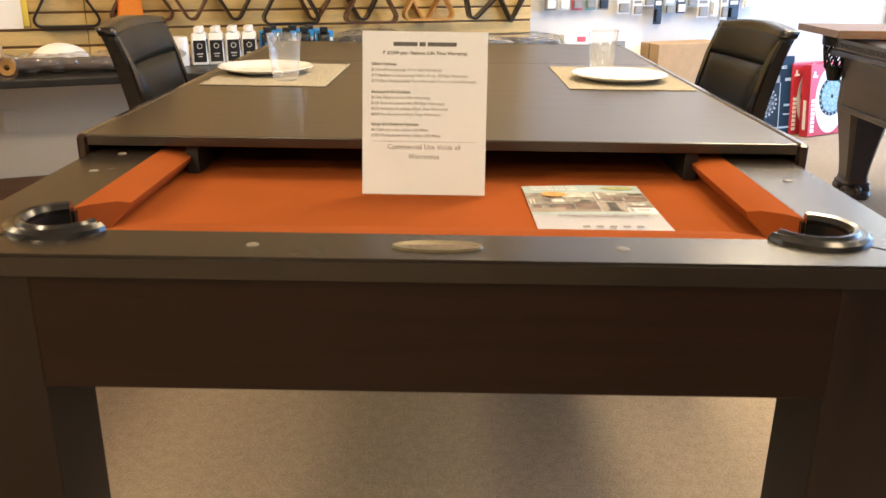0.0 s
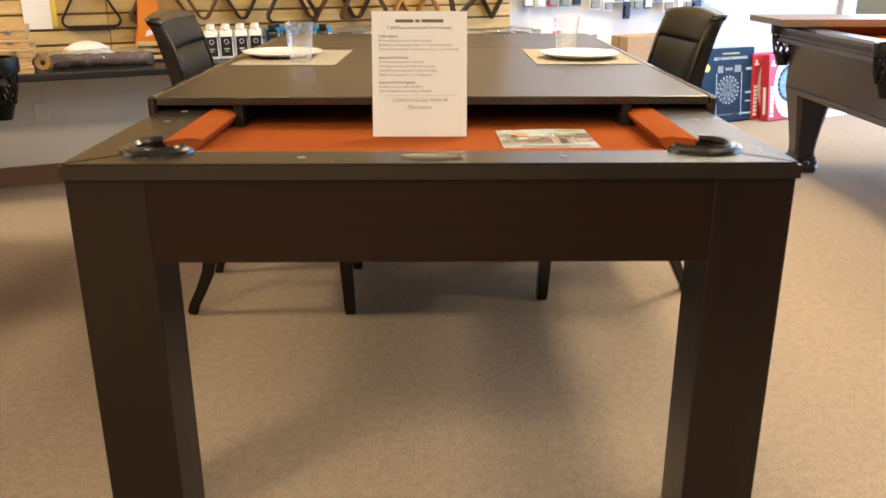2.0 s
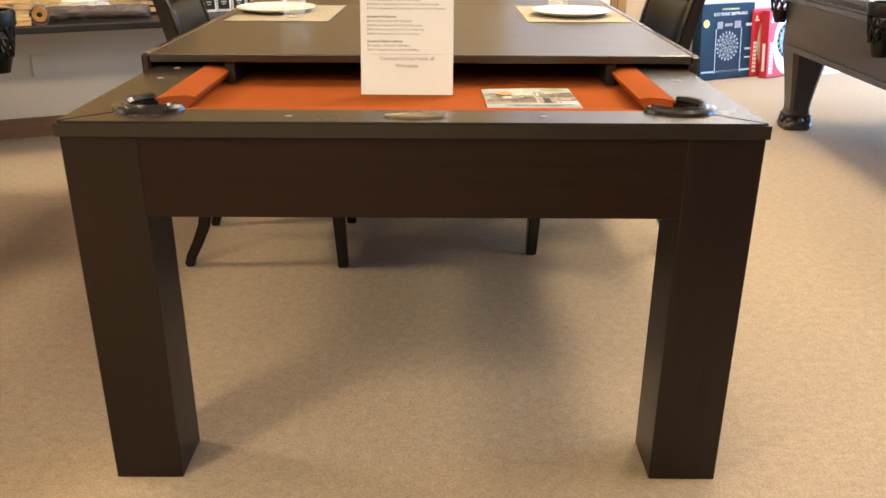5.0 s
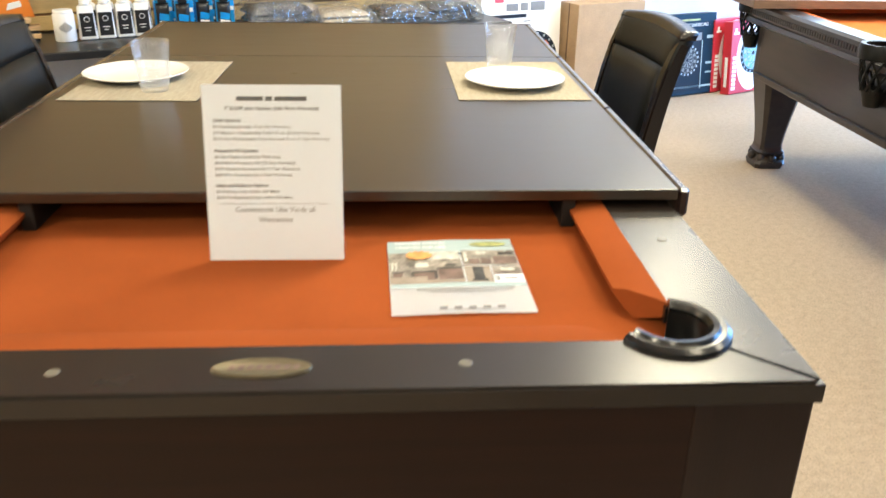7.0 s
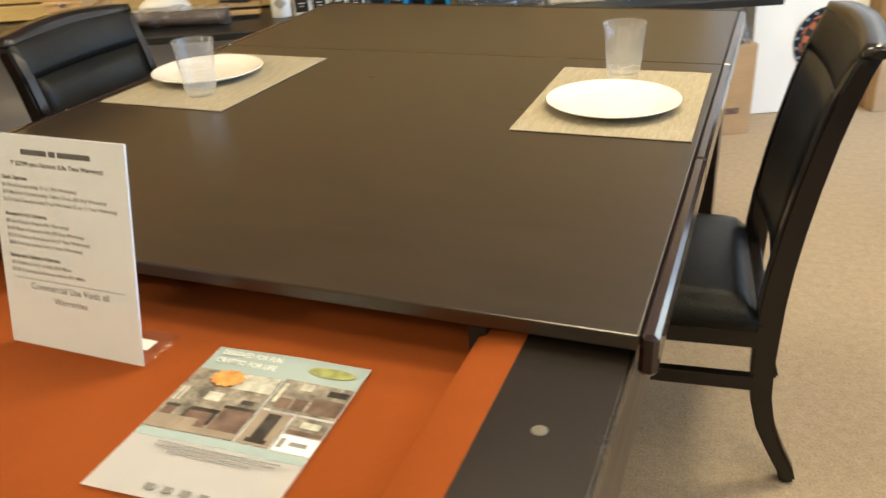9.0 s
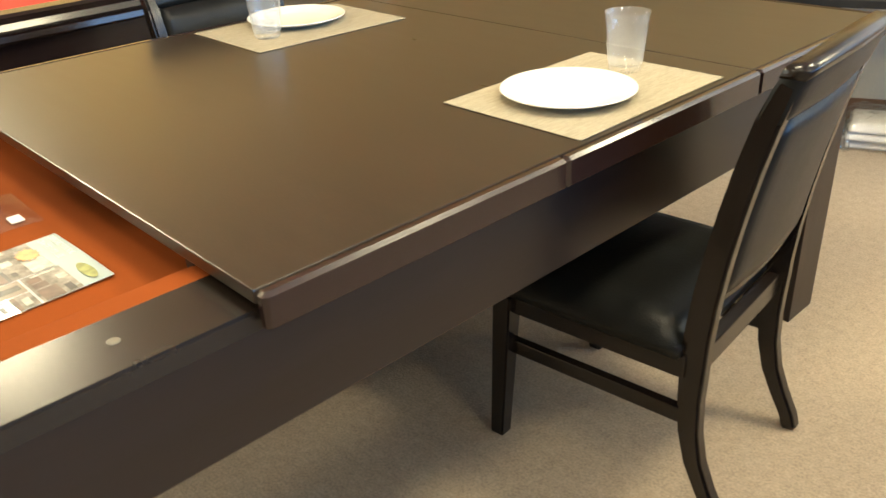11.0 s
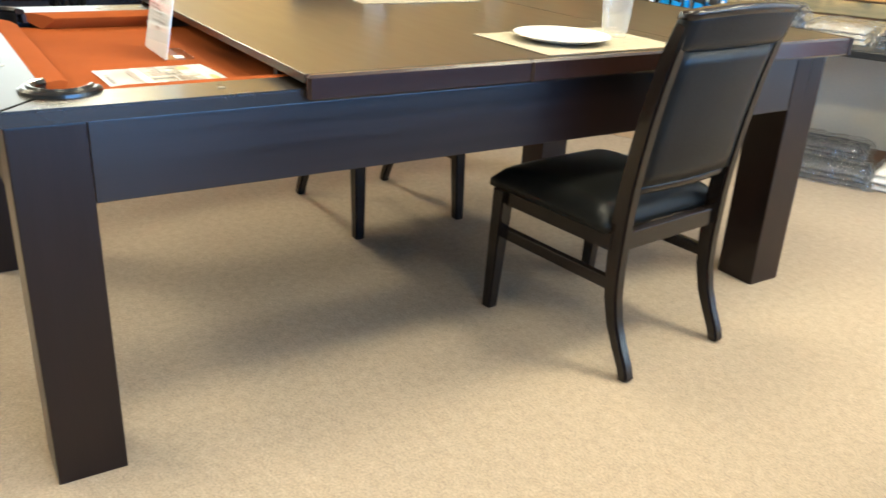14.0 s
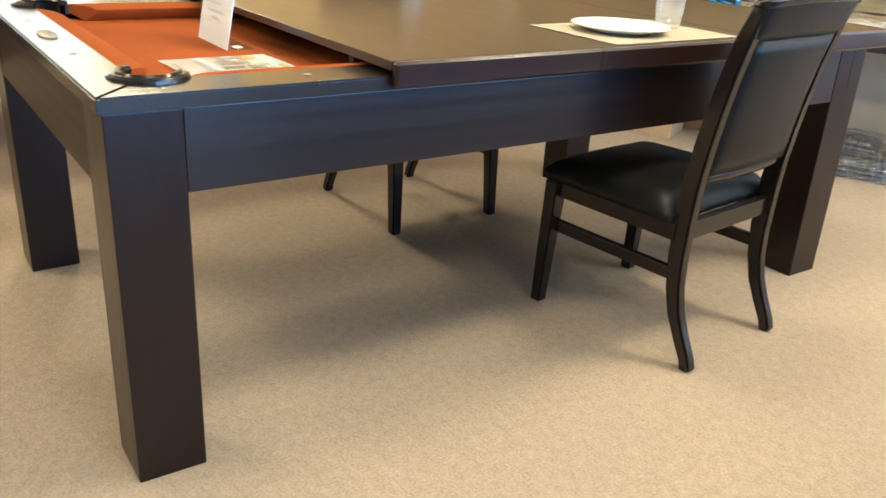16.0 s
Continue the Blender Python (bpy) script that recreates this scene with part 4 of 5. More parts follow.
    for sx in (1, -1):
        for sy in (1, -1):
            cx, cy = sx * (half_w - (0.16 if dentils else 0.25)), sy * (half_l - 0.19)
            lp = [(0.105, 0.70), (0.105, 0.46), (0.098, 0.42), (0.088, 0.36), (0.072, 0.26), (0.060, 0.17), (0.056, 0.12), (0.060, 0.095), (0.070, 0.085), (0.066, 0.07), (0.058, 0.062), (0.072, 0.045), (0.078, 0.025), (0.070, 0.0)]
            bm = bmesh.new()
            rings = []
            for r, zz in lp:
                c = r * 0.82
                rings.append([bm.verts.new((cx + a, cy + b, zz)) for a, b in ((r, c * 0.92), (c * 0.92, r), (-c * 0.92, r), (-r, c * 0.92), (-r, -c * 0.92), (-c * 0.92, -r), (c * 0.92, -r), (r, -c * 0.92))])
            for a, b in zip(rings, rings[1:]):
                for i in range(8):
                    bm.faces.new((a[i], a[(i + 1) % 8], b[(i + 1) % 8], b[i]))
            bm.faces.new(rings[0])
            bm.faces.new(rings[-1])
            bmesh.ops.recalc_face_normals(bm, faces=bm.faces[:])
            leg = part("leg", bm, wood, t, "carved tapering leg", smooth=True)
            toes = bmesh.new()
            for k in range(8):
                a = math.tau * k / 8
                bmesh.ops.create_icosphere(toes, subdivisions=2, radius=0.021, matrix=Matrix.Translation((cx + 0.074 * math.cos(a), cy + 0.074 * math.sin(a), 0.055)) @ Matrix.Diagonal((1, 1, 1.1, 1)))
            tagged(part("foot_carving", toes, wood, leg, "carved foot collar", smooth="all"))
    for sx, sy in ((1, 1), (1, 0), (1, -1), (-1, 1), (-1, 0), (-1, -1)):
        px, py = sx * (half_w - (0.045 if sy else 0.02)), sy * (half_l - 0.045)
        bag = lathe([(0.060, top + 0.004), (0.078, top + 0.006), (0.083, top - 0.004), (0.080, top - 0.05), (0.062, top - 0.055), (0.052, top - 0.058)], 24, center=(px, py, 0))
        pk = part("pocket", bag, "leather", t, "leather drop pocket", smooth=True)
        net = bmesh.new()
        for k in range(10):
            for d in (1, -1):
                path = []
                for i in range(6):
                    f = i / 5
                    a = math.tau * (k + d * f * 1.3) / 10
                    r = 0.070 * (1 - 0.30 * f)
                    path.append((px + r * math.cos(a), py + r * math.sin(a), top - 0.05 - 0.115 * f))
                sweep(path, [(-0.004, -0.004), (0.004, -0.004), (0.004, 0.004), (-0.004, 0.004)], into=net)
        lathe([(0.0, top - 0.225), (0.030, top - 0.225), (0.042, top - 0.185), (0.050, top - 0.160), (0.046, top - 0.156), (0.0, top - 0.17)], 16, center=(px, py, 0), into=net)
        part("net", net, "leather", pk, "open leather net with a fringe", smooth=True)
    return t


pool_table("dark pool table with red cloth and leather drop pockets", pose(-2.225, 0.46, 0, 0, 0, 2.3), "cloth_red", "pool_wood_black", dentils=False)
ptr = pool_table("dark carved pool table with rust cloth and leather drop pockets", pose(2.62, 2.16, 0, 0, 0, 0), "cloth_rust", "pool_wood")
cover_board = thing("cover_board", "plain brown wooden board resting across the pool table end", "board", pose(0, 0, 0))
part("panel", box(1.80, 3.40, 3.02, 3.50, 0.812, 0.846, 0.003), "board", cover_board)
part("edge_strip", box(1.80, 3.40, 3.008, 3.0195, 0.810, 0.848, 0.002), "board", cover_board)

# a further dark table whose corner shows behind the visitor's place
ct = thing("corner_table", "dark slab-topped table with a brown wooden apron", "table", pose(0.437, -0.933, 0, 0, 0, -3))
part("tabletop", box(0.0, 1.35, -2.3, 0.0, 0.745, 0.80, 0.010), "ledge", ct, "black slab top")
part("apron", box(0.014, 0.044, -2.24, -0.014, 0.60, 0.744, 0.003), "chair_brown", ct)
part("apron", box(0.046, 1.30, -0.044, -0.014, 0.60, 0.744, 0.003), "chair_brown", ct)
part("apron", box(1.302, 1.33, -2.24, -0.014, 0.60, 0.744, 0.003), "chair_brown", ct)
for x in (0.08, 1.2):
    for y in (-2.2, -0.14):
        part("leg", box(x, x + 0.08, y, y + 0.08, 0, 0.744, 0.004), "chair_brown", ct)


# ---- goods on the slat wall ----
def rounded_tri(side, r, up=True, n=5):
    h = side * math.sqrt(3) / 2
    pts = []
    for cx, cz, a0 in ((side / 2 - r * 1.732, r, -90), (0, h - 2 * r, 30), (-side / 2 + r * 1.732, r, 150)):
        for i in range(n + 1):
            a = radians(a0 + 120 * i / n)
            pts.append((cx + r * math.cos(a), 0, cz + r * math.sin(a)))
    if not up:
        pts = [(x, y, h - z) for x, y, z in pts][::-1]
    return pts


def rack(s, z, material, label, up=True, off=0.05, side=0.325, turn=0.0, squash=1.0):
    bm = sweep([(x, y, z_ * squash) for x, y, z_ in rounded_tri(side, 0.030, up)], [(-0.006, -0.026), (0.006, -0.026), (0.006, 0.026), (-0.006, 0.026)], True, (0, 1, 0))
    o = link("ball_rack", bm, material, smooth=True, m=at_wall(s, off, z) @ pose(0, 0, 0, 0, turn, 0))
    return tagged(o, label, "billiard rack", "billiard racks on the wall")


UP, DOWN = "black triangular ball rack hanging on the slatted wall", "brown triangular ball rack hanging point down on the slatted wall"
for s, z, mt, up, off, turn in ((0.318, 0.818, "rack_black", True, 0.052, 0), (0.655, 0.835, "rack_brown", True, 0.052, -3), (0.88, 0.815, "rack_brown", False, 0.11, 0),
                          (1.10, 0.808, "rack_black", False, 0.052, 0), (1.37, 0.815, "rack_black", True, 0.11, 0), (1.50, 0.800, "rack_brown", False, 0.052, 4), (1.80, 0.812, "rack_brown", True, 0.11, 0),
                          (1.77, 0.795, "rack_black", False, 0.052, 0), (2.13, 0.822, "rack_oak", True, 0.11, 0), (2.13, 0.79, "rack_oak", False, 0.052, 0), (2.36, 0.80, "rack_black", False, 0.16, 18)):
    rack(s, z, mt, ("triangular %s ball rack hanging %s on the slatted wall" % ({"rack_black": "black", "rack_brown": "walnut brown", "rack_oak": "pale oak"}[mt], "upright" if up else "point down")), up, off, 0.325, turn)
dia = sweep([(0.11, 0, 0.19), (0.0, 0, 0.38), (-0.11, 0, 0.19), (0.0, 0, 0.0)], [(-0.007, -0.026), (0.007, -0.026), (0.007, 0.026), (-0.007, 0.026)], True, (0, 1, 0))
tagged(link("ball_rack", dia, "rack_black", m=at_wall(2.67, 0.052, 0.80)), "black diamond-shaped ball rack hanging on the slatted wall", "billiard rack", "billiard racks on the wall")
notice = thing("wall_notice", "white and yellow paper notice hung on the slatted wall", "notice", at_wall(0.075, 0.03, 0.81))
part("yellow_sheet", box(-0.045, 0.082, 0.002, 0.004, 0.01, 0.27), "yellow", notice)
part("white_sheet", box(-0.075, 0.055, -0.002, 0.0, 0.0, 0.27), "paper", notice)


def bottle(m, h=0.175):
    b = thing("polish_bottle", "white plastic bottle with a black printed label", "bottle", m, "white bottles on the ledge")
    body = box(-0.0385, 0.0385, -0.024, 0.024, 0.0, h * 0.86, 0.010, 3)
    for v in body.verts:
        if v.co.z > h * 0.76:
            k = 1 - 0.40 * (v.co.z - h * 0.76) / (h * 0.10)
            v.co.x *= max(0.5, k)
            v.co.y *= max(0.6, k)
    part("body", body, "plastic_white", b, smooth=True)
    part("cap", lathe([(0.0, h), (0.019, h), (0.021, h - 0.003), (0.021, h * 0.87), (0.018, h * 0.85)], 20), "plastic_white", b, smooth=True)
    lab = part("label_panel", box(-0.029, 0.029, -0.0255, -0.0242, 0.016, 0.116), "plastic_black", b, "black printed label")
    ring = lathe([(0.010, -0.0003), (0.010, 0.0003), (0.0125, 0.0003), (0.0125, -0.0003)], 20)
    part("emblem", ring, "plastic_white", lab, m=pose(0, -0.0259, 0.090, 90, 0, 0))
    part("print_bar", merge(box(-0.014, 0.014, -0.0261, -0.0256, 0.052, 0.056), box(-0.010, 0.010, -0.0261, -0.0256, 0.040, 0.043)), "plastic_white", lab)
    return b


LZ = 0.6455
b0 = bottle(at_wall(0.875, 0.285, LZ))
for i in range(1, 4):
    copy_thing(b0, at_wall(0.875 + 0.079 * i, 0.285 - 0.004 * i, LZ, 3 * (-1) ** i))
for i in range(4):
    copy_thing(b0, at_wall(0.895 + 0.079 * i, 0.20, LZ, 4 * (-1) ** i))
tub = thing("white_tub", "white printed plastic canister on the black ledge", "canister", at_wall(0.783, 0.285, LZ))
part("body", lathe([(0, 0), (0.042, 0), (0.045, 0.004), (0.045, 0.112), (0.042, 0.118), (0.0, 0.118)], 28), "plastic_white", tub, smooth=True)
part("lid", lathe([(0.0, 0.134), (0.039, 0.134), (0.0415, 0.130), (0.0415, 0.1185), (0, 0.1185)], 28), "plastic_white", tub, smooth=True)
emb = bmesh.new()
for k in range(7):
    a = radians(-120 + k * 10)
    box(0.0454 * math.cos(a) - 0.002, 0.0454 * math.cos(a) + 0.002, 0.0454 * math.sin(a) - 0.002, 0.0454 * math.sin(a) + 0.002, 0.04 + 0.012 * abs(3 - k) * 0.4, 0.085 - 0.006 * abs(3 - k), into=emb)
part("print_emblem", emb, "ink_grey", tub)


def pouch(m):
    p = thing("hanging_pack", "black and blue retail pack standing on the ledge", "retail pack", m, "black and blue packs")
    part("card", box(-0.042, 0.042, -0.010, 0.012, 0.0, 0.150, 0.004), "plastic_blue", p)
    part("bottle", pillow(-0.038, 0.022, 0.012, 0.138, 0.0, 0.018, 10, 0.006, 0.018), "plastic_black", p, m=pose(0, -0.0105, 0, 90, 0, 0), smooth="all")
    part("neck", box(-0.026, 0.012, -0.026, 0.0, 0.139, 0.168, 0.005), "plastic_black", p)
    part("blue_panel", prism([(-0.030, 0.065), (0.014, 0.058), (0.016, 0.088), (-0.028, 0.096)], 0.0, 0.001), "plastic_blue", p, m=pose(0, -0.0345, 0, 90, 0, 0))
    part("white_strip", prism([(-0.030, 0.050), (0.014, 0.044), (0.014, 0.056), (-0.030, 0.062)], 0.0, 0.001), "paper", p, m=pose(0, -0.0345, 0, 90, 0, 0))
    part("white_sticker", box(0.022, 0.038, -0.0112, -0.0102, 0.100, 0.118), "paper", p)
    return p


p0 = pouch(at_wall(1.215, 0.25, LZ, 6))
for i, (s, off) in enumerate(((1.30, 0.30), (1.395, 0.27), (1.485, 0.31), (1.26, 0.16), (1.36, 0.17), (1.45, 0.17))):
    copy_thing(p0, at_wall(s, off, LZ, (-8, 5, -4, 3, 7, -6)[i]))


def bagged(m, sx, sy, sz, label, seed, inner="grey_cloth"):
    """A folded fabric cover in a crumpled clear bag."""
    b = thing("bagged_cover", label, "bagged cover", m, "bagged covers")
    rng = random.Random(seed)
    layers = 3
    for k in range(layers):
        h0, h1 = sz * 0.92 * k / layers + 0.002, sz * 0.92 * (k + 1) / layers
        slip = [rng.uniform(-0.012, 0.008) for _ in range(4)]
        fold = pillow(-sx / 2 + slip[0] + 0.012, sx / 2 + slip[1] - 0.012, -sy / 2 + slip[2] + 0.012, sy / 2 + slip[3] - 0.012, h0, h1, 12, 0.004, 0.012)
        off = Vector((rng.random() * 50, rng.random() * 50, 0))
        for v in fold.verts:
            v.co.z += noise.noise(v.co * 11 + off) * 0.004
            v.co.z = max(v.co.z, 0.002)
        part("fabric_fold", fold, inner, b, smooth="all")
    bag = pillow(-sx / 2 - 0.015, sx / 2 + 0.015, -sy / 2 - 0.012, sy / 2 + 0.012, 0.0, sz + 0.012, 30, sz * 0.14, 0.05)
    off = Vector((rng.random() * 50, rng.random() * 50, 0))
    for v in bag.verts:
        if v.co.z > 0.01:
            c = v.co + off
            v.co += noise.noise_vector(c * 15) * 0.012 + noise.noise_vector(c * 46) * 0.007
            v.co.z = max(v.co.z, 0.002)
    part("poly_bag", bag, "poly", b, "crinkled clear plastic bag").visible_shadow = False
    return b


DARK = "folded dark fabric cover in crumpled plastic"
bagged(at_wall(1.74, 0.30, LZ, 2), 0.33, 0.24, 0.12, DARK + ", tall, on the ledge", 1)
bagged(at_wall(2.07, 0.30, LZ, -3), 0.27, 0.24, 0.075, DARK + ", tan, on the ledge", 2, "tan")
bagged(at_wall(2.36, 0.30, LZ, 4), 0.27, 0.24, 0.080, DARK + ", black, on the ledge", 3)
bagged(at_wall(2.67, 0.30, LZ, -2), 0.29, 0.24, 0.085, DARK + ", grey, on the ledge", 4)
bagged(at_wall(2.17, 0.28, 0.0, 3), 0.36, 0.28, 0.085, DARK + ", under the ledge", 5)
bagged(at_wall(2.13, 0.22, 0.105, -4), 0.34, 0.24, 0.06, DARK + ", stacked on another bag", 6)
bagged(at_wall(2.47, 0.26, 0.0, -3), 0.22, 0.26, 0.115, "white fabric cover in a crumpled clear bag on carpet", 7, "white_cloth")

# goods on the left part of the ledge
roll = thing("wrapped_roll", "long dark roll wrapped in crinkled clear plastic on the ledge", "wrapped roll", at_wall(0.295, 0.37, LZ))
rb = bmesh.new()
pb = bmesh.new()
for bm_, r0, seed in ((rb, 0.034, 3.0), (pb, 0.044, 9.0)):
    path = [(-0.27 + 0.54 * i / 24, 0, r0 * 0.95) for i in range(25)]
    sweep(path, [(r0 * math.cos(math.tau * k / 14) * 1.25, r0 * 0.95 * math.sin(math.tau * k / 14)) for k in range(14)], into=bm_)
    for v in bm_.verts:
        v.co += noise.noise_vector(v.co * 26 + Vector((seed, 0, 0))) * (0.007 if r0 < 0.04 else 0.016)
        v.co.z = max(v.co.z, 0.001)
part("roll_core", rb, "brown_cover", roll, smooth="all")
part("poly_wrap", pb, "poly", roll, "crinkled clear plastic wrap").visible_shadow = False
dome = thing("white_scoop", "smooth white plastic curved piece lying on the wrapped roll", "scoop", at_wall(0.27, 0.25, LZ + 0.002, 176))
db = bmesh.new()
bmesh.ops.create_uvsphere(db, u_segments=28, v_segments=16, radius=1)
for v in db.verts:
    v.co = Vector((v.co.x * 0.12, v.co.y * 0.060, 0.052 + v.co.z * 0.045 + 0.018 * (1 - v.co.x ** 2)))
part("shell", db, "plastic_white", dome, smooth="all")
tl = sweep([(0.10, 0, 0.045), (0.15, 0, 0.035), (0.20, 0, 0.045), (0.235, 0, 0.05)], [(0.03 * math.cos(math.tau * k / 10), 0.014 * math.sin(math.tau * k / 10)) for k in range(10)])
part("tail", tl, "plastic_white", dome, smooth="all")
for i, (s, off, zz, w, d, h, tn) in enumerate(((-0.06, 0.37, LZ, 0.16, 0.33, 0.036, 0), (-0.065, 0.37, LZ + 0.0365, 0.15, 0.33, 0.036, 2), (-0.05, 0.37, LZ + 0.073, 0.17, 0.34, 0.042, -1), (-0.07, 0.36, LZ + 0.1155, 0.16, 0.32, 0.04, 2), (-0.06, 0.36, LZ + 0.156, 0.15, 0.30, 0.05, -3))):
    cr = thing("wooden_case", "pale pine game case stacked on the black ledge", "wooden case", at_wall(s, off, zz, tn), "stacked pine cases")
    part("body", box(-w / 2, w / 2, -d / 2, d / 2, 0, h * 0.62, 0.003), "pine", cr)
    part("lid", box(-w / 2 - 0.002, w / 2 + 0.002, -d / 2 - 0.002, d / 2 + 0.002, h * 0.63, h - 0.0005, 0.003), "pine", cr)
    part("clasp", box(-0.012, 0.012, -d / 2 - 0.006, -d / 2 - 0.002, h * 0.45, h * 0.8, 0.001), "metal", cr)
tube = thing("paper_tube", "orange-ended roll in clear wrap beside the cases", "tube", at_wall(0.060, 0.33, LZ + 0.043, 0, 90))
part("body", lathe([(0, 0), (0.034, 0), (0.034, 0.155), (0.012, 0.155), (0.012, 0.10), (0, 0.10)], 20), "rack_oak", tube, smooth=True)
tw = lathe([(0.036, 0.001), (0.041, 0.04), (0.038, 0.08), (0.042, 0.12), (0.038, 0.165), (0.046, 0.195)], 28)
for v in tw.verts:
    v.co += noise.noise_vector(v.co * 40) * 0.006
part("poly_wrap", tw, "poly", tube, "crinkled clear plastic wrap").visible_shadow = False
op = thing("orange_pack", "orange retail pack with a white mark hung on the slats", "retail pack", at_wall(0.60, 0.075, 0.725))
ob_ = prism([(-0.082, 0.0), (0.082, 0.0), (0.062, 0.09), (0.050, 0.24), (-0.050, 0.24), (-0.062, 0.09)], -0.018, 0.018, 0.006)
part("pack", ob_, "orange_pack", op, m=pose(0, 0, 0, 90, 0, 0))
part("white_mark", prism([(-0.03, 0.035), (0.035, 0.05), (0.03, 0.075), (-0.02, 0.065)], 0.0, 0.001), "paper", op, m=pose(0, -0.0185, 0, 90, 0, 0))
for i, (s, off, zz, w) in enumerate(((0.60, 0.24, LZ, 0.17), (0.61, 0.24, LZ + 0.0345, 0.16), (0.58, 0.25, LZ + 0.069, 0.15))):
    br = thing("wooden_brush", "pale wooden table brush lying in a stack", "brush", at_wall(s, off, zz, 3 - 4 * i), "wooden brushes")
    part("block", box(-w / 2, w / 2, -0.028, 0.028, 0.012, 0.034, 0.004), "pine", br)
    part("bristles", box(-w / 2 + 0.008, w / 2 - 0.008, -0.022, 0.022, 0.0, 0.0118), "plastic_black", br)

# boxes under and beside the ledge
cb = thing("cardboard_box", "tall plain brown cardboard box on the carpet under the ledge", "box", at_wall(2.74, 0.34, 0, 4))
part("body", box(-0.15, 0.15, -0.10, 0.10, 0, 0.42, 0.004), "card", cb)
part("tape", box(-0.15, 0.15, -0.02, 0.02, 0.4203, 0.421), "tan", cb)
part("print_bar", box(0.02, 0.09, -0.1008, -0.1003, 0.10, 0.13), "brown_print", cb)
cb2 = thing("cardboard_box", "small brown cardboard box on the carpet by the wall", "box", at_wall(1.16, 0.2, 0, 0))
part("body", box(-0.13, 0.13, -0.12, 0.12, 0, 0.20, 0.004), "card", cb2)
part("tape", box(-0.13, 0.13, -0.02, 0.02, 0.2003, 0.201), "tan", cb2)
bagged(at_wall(2.72, 0.34, 0.4215, 0), 0.24, 0.17, 0.10, DARK + ", on a box", 8)


def dart_face(parent, r, m, seg_a, seg_b, rim, n=20):
    face = part("dartboard_print", lathe([(0, 0.0), (r, 0.0), (r, 0.001), (0, 0.001)], 40), rim, parent, "printed round dartboard", m=m)
    wedge = bmesh.new()
    wedge2 = bmesh.new()
    for k in range(n):
        a0, a1 = math.tau * (k + 0.03) / n, math.tau * (k + 0.97) / n
        for r0, r1, swap in ((0.10, 0.46, 0), (0.47, 0.53, 1), (0.54, 0.76, 0), (0.77, 0.83, 1)):
            bm = wedge if (k + swap) % 2 else wedge2
            bm.faces.new([bm.verts.new((r * q * math.cos(a), r * q * math.sin(a), 0.0018)) for q, a in ((r0, a0), (r1, a0), (r1, a1), (r0, a1))])
    tagged(part("light_segment", wedge, seg_a, face), kind="stuff")
    tagged(part("dark_segment", wedge2, seg_b, face), kind="stuff")
    num = bmesh.new()
    for k in range(n):
        a = math.tau * (k + 0.5) / n
        box(r * 0.92 * math.cos(a) - 0.006, r * 0.92 * math.cos(a) + 0.006, r * 0.92 * math.sin(a) - 0.007, r * 0.92 * math.sin(a) + 0.007, 0.0015, 0.002, into=num)
    tagged(part("number_mark", num, "pale_seg" if rim != "paper" else "ink", face), kind="stuff")
    return face


FACE = pose(0, 0, 0, 90, 0, 0)
eb = thing("dartboard_carton", "white carton printed with an orange and black dartboard", "carton", at_wall(3.28, 0.10, 0, 1, -3))
part("carton", box(-0.29, 0.27, -0.06, 0.06, 0, 0.72, 0.004), "paper", eb)
dart_face(eb, 0.168, pose(0.08, -0.0625, 0.335, 90, 0, 0), "dart_orange", "plastic_black", "navy")
part("control_panel", box(0.05, 0.15, -0.0622, -0.0605, 0.02, 0.15, 0.0005), "ink_grey", eb)
part("button_row", merge(merge(box(0.06, 0.14, -0.0635, -0.0625, 0.035, 0.055), box(0.06, 0.14, -0.0635, -0.0625, 0.07, 0.09)), box(0.06, 0.14, -0.0635, -0.0625, 0.105, 0.125)), "pink", eb)
part("brand_patch", box(-0.20, -0.14, -0.0622, -0.0605, 0.675, 0.705), "pink", eb, "red brand patch")
part("model_mark", merge(merge(box(-0.12, -0.04, -0.0622, -0.0605, 0.625, 0.665), box(-0.02, 0.03, -0.0622, -0.0605, 0.625, 0.668)), box(0.05, 0.15, -0.0622, -0.0605, 0.622, 0.672)), "ink_grey", eb)
part("slogan_bar", box(-0.26, 0.02, -0.0622, -0.0605, 0.585, 0.605), "plastic_black", eb)
for a, b, c in ((0.17, 0.26, 0.20), (0.18, 0.26, 0.18), (0.0, 0.05, 0.56)):
    part("print_bar", box(a, b, -0.0622, -0.0605, c, c + 0.006), "ink_grey", eb)
cb3 = thing("cardboard_box", "large plain brown cardboard box leaning at the white wall", "box", at_wall(3.84, 0.16, 0, 2))
part("body", box(-0.26, 0.26, -0.09, 0.09, 0, 0.66, 0.004), "card", cb3)
part("flap_seam", box(-0.262, -0.259, -0.004, 0.004, 0.0, 0.66), "board", cb3)
bb = thing("dartboard_carton", "dark blue carton printed with a pale dartboard cabinet", "carton", at_wall(4.585, 0.14, 0, 0, -6))
part("carton", box(-0.245, 0.245, -0.045, 0.045, 0.004, 0.535, 0.004), "blue_box", bb)
cab = part("cabinet_print", box(-0.12, 0.135, -0.0466, -0.0455, 0.03, 0.43), "navy", bb, "printed dartboard cabinet")
dart_face(bb, 0.105, pose(0.0, -0.0475, 0.235, 90, 0, 0), "grey_seg", "plastic_black", "navy")
words("ELECTRONIC DARTBOARD", 0.03, pose(-0.135, -0.0462, 0.452, 90, 0, 0), "paper", bb, width=0.31)
part("title_bar", box(-0.06, 0.10, -0.0466, -0.0455, 0.49, 0.502), "green_print", bb)
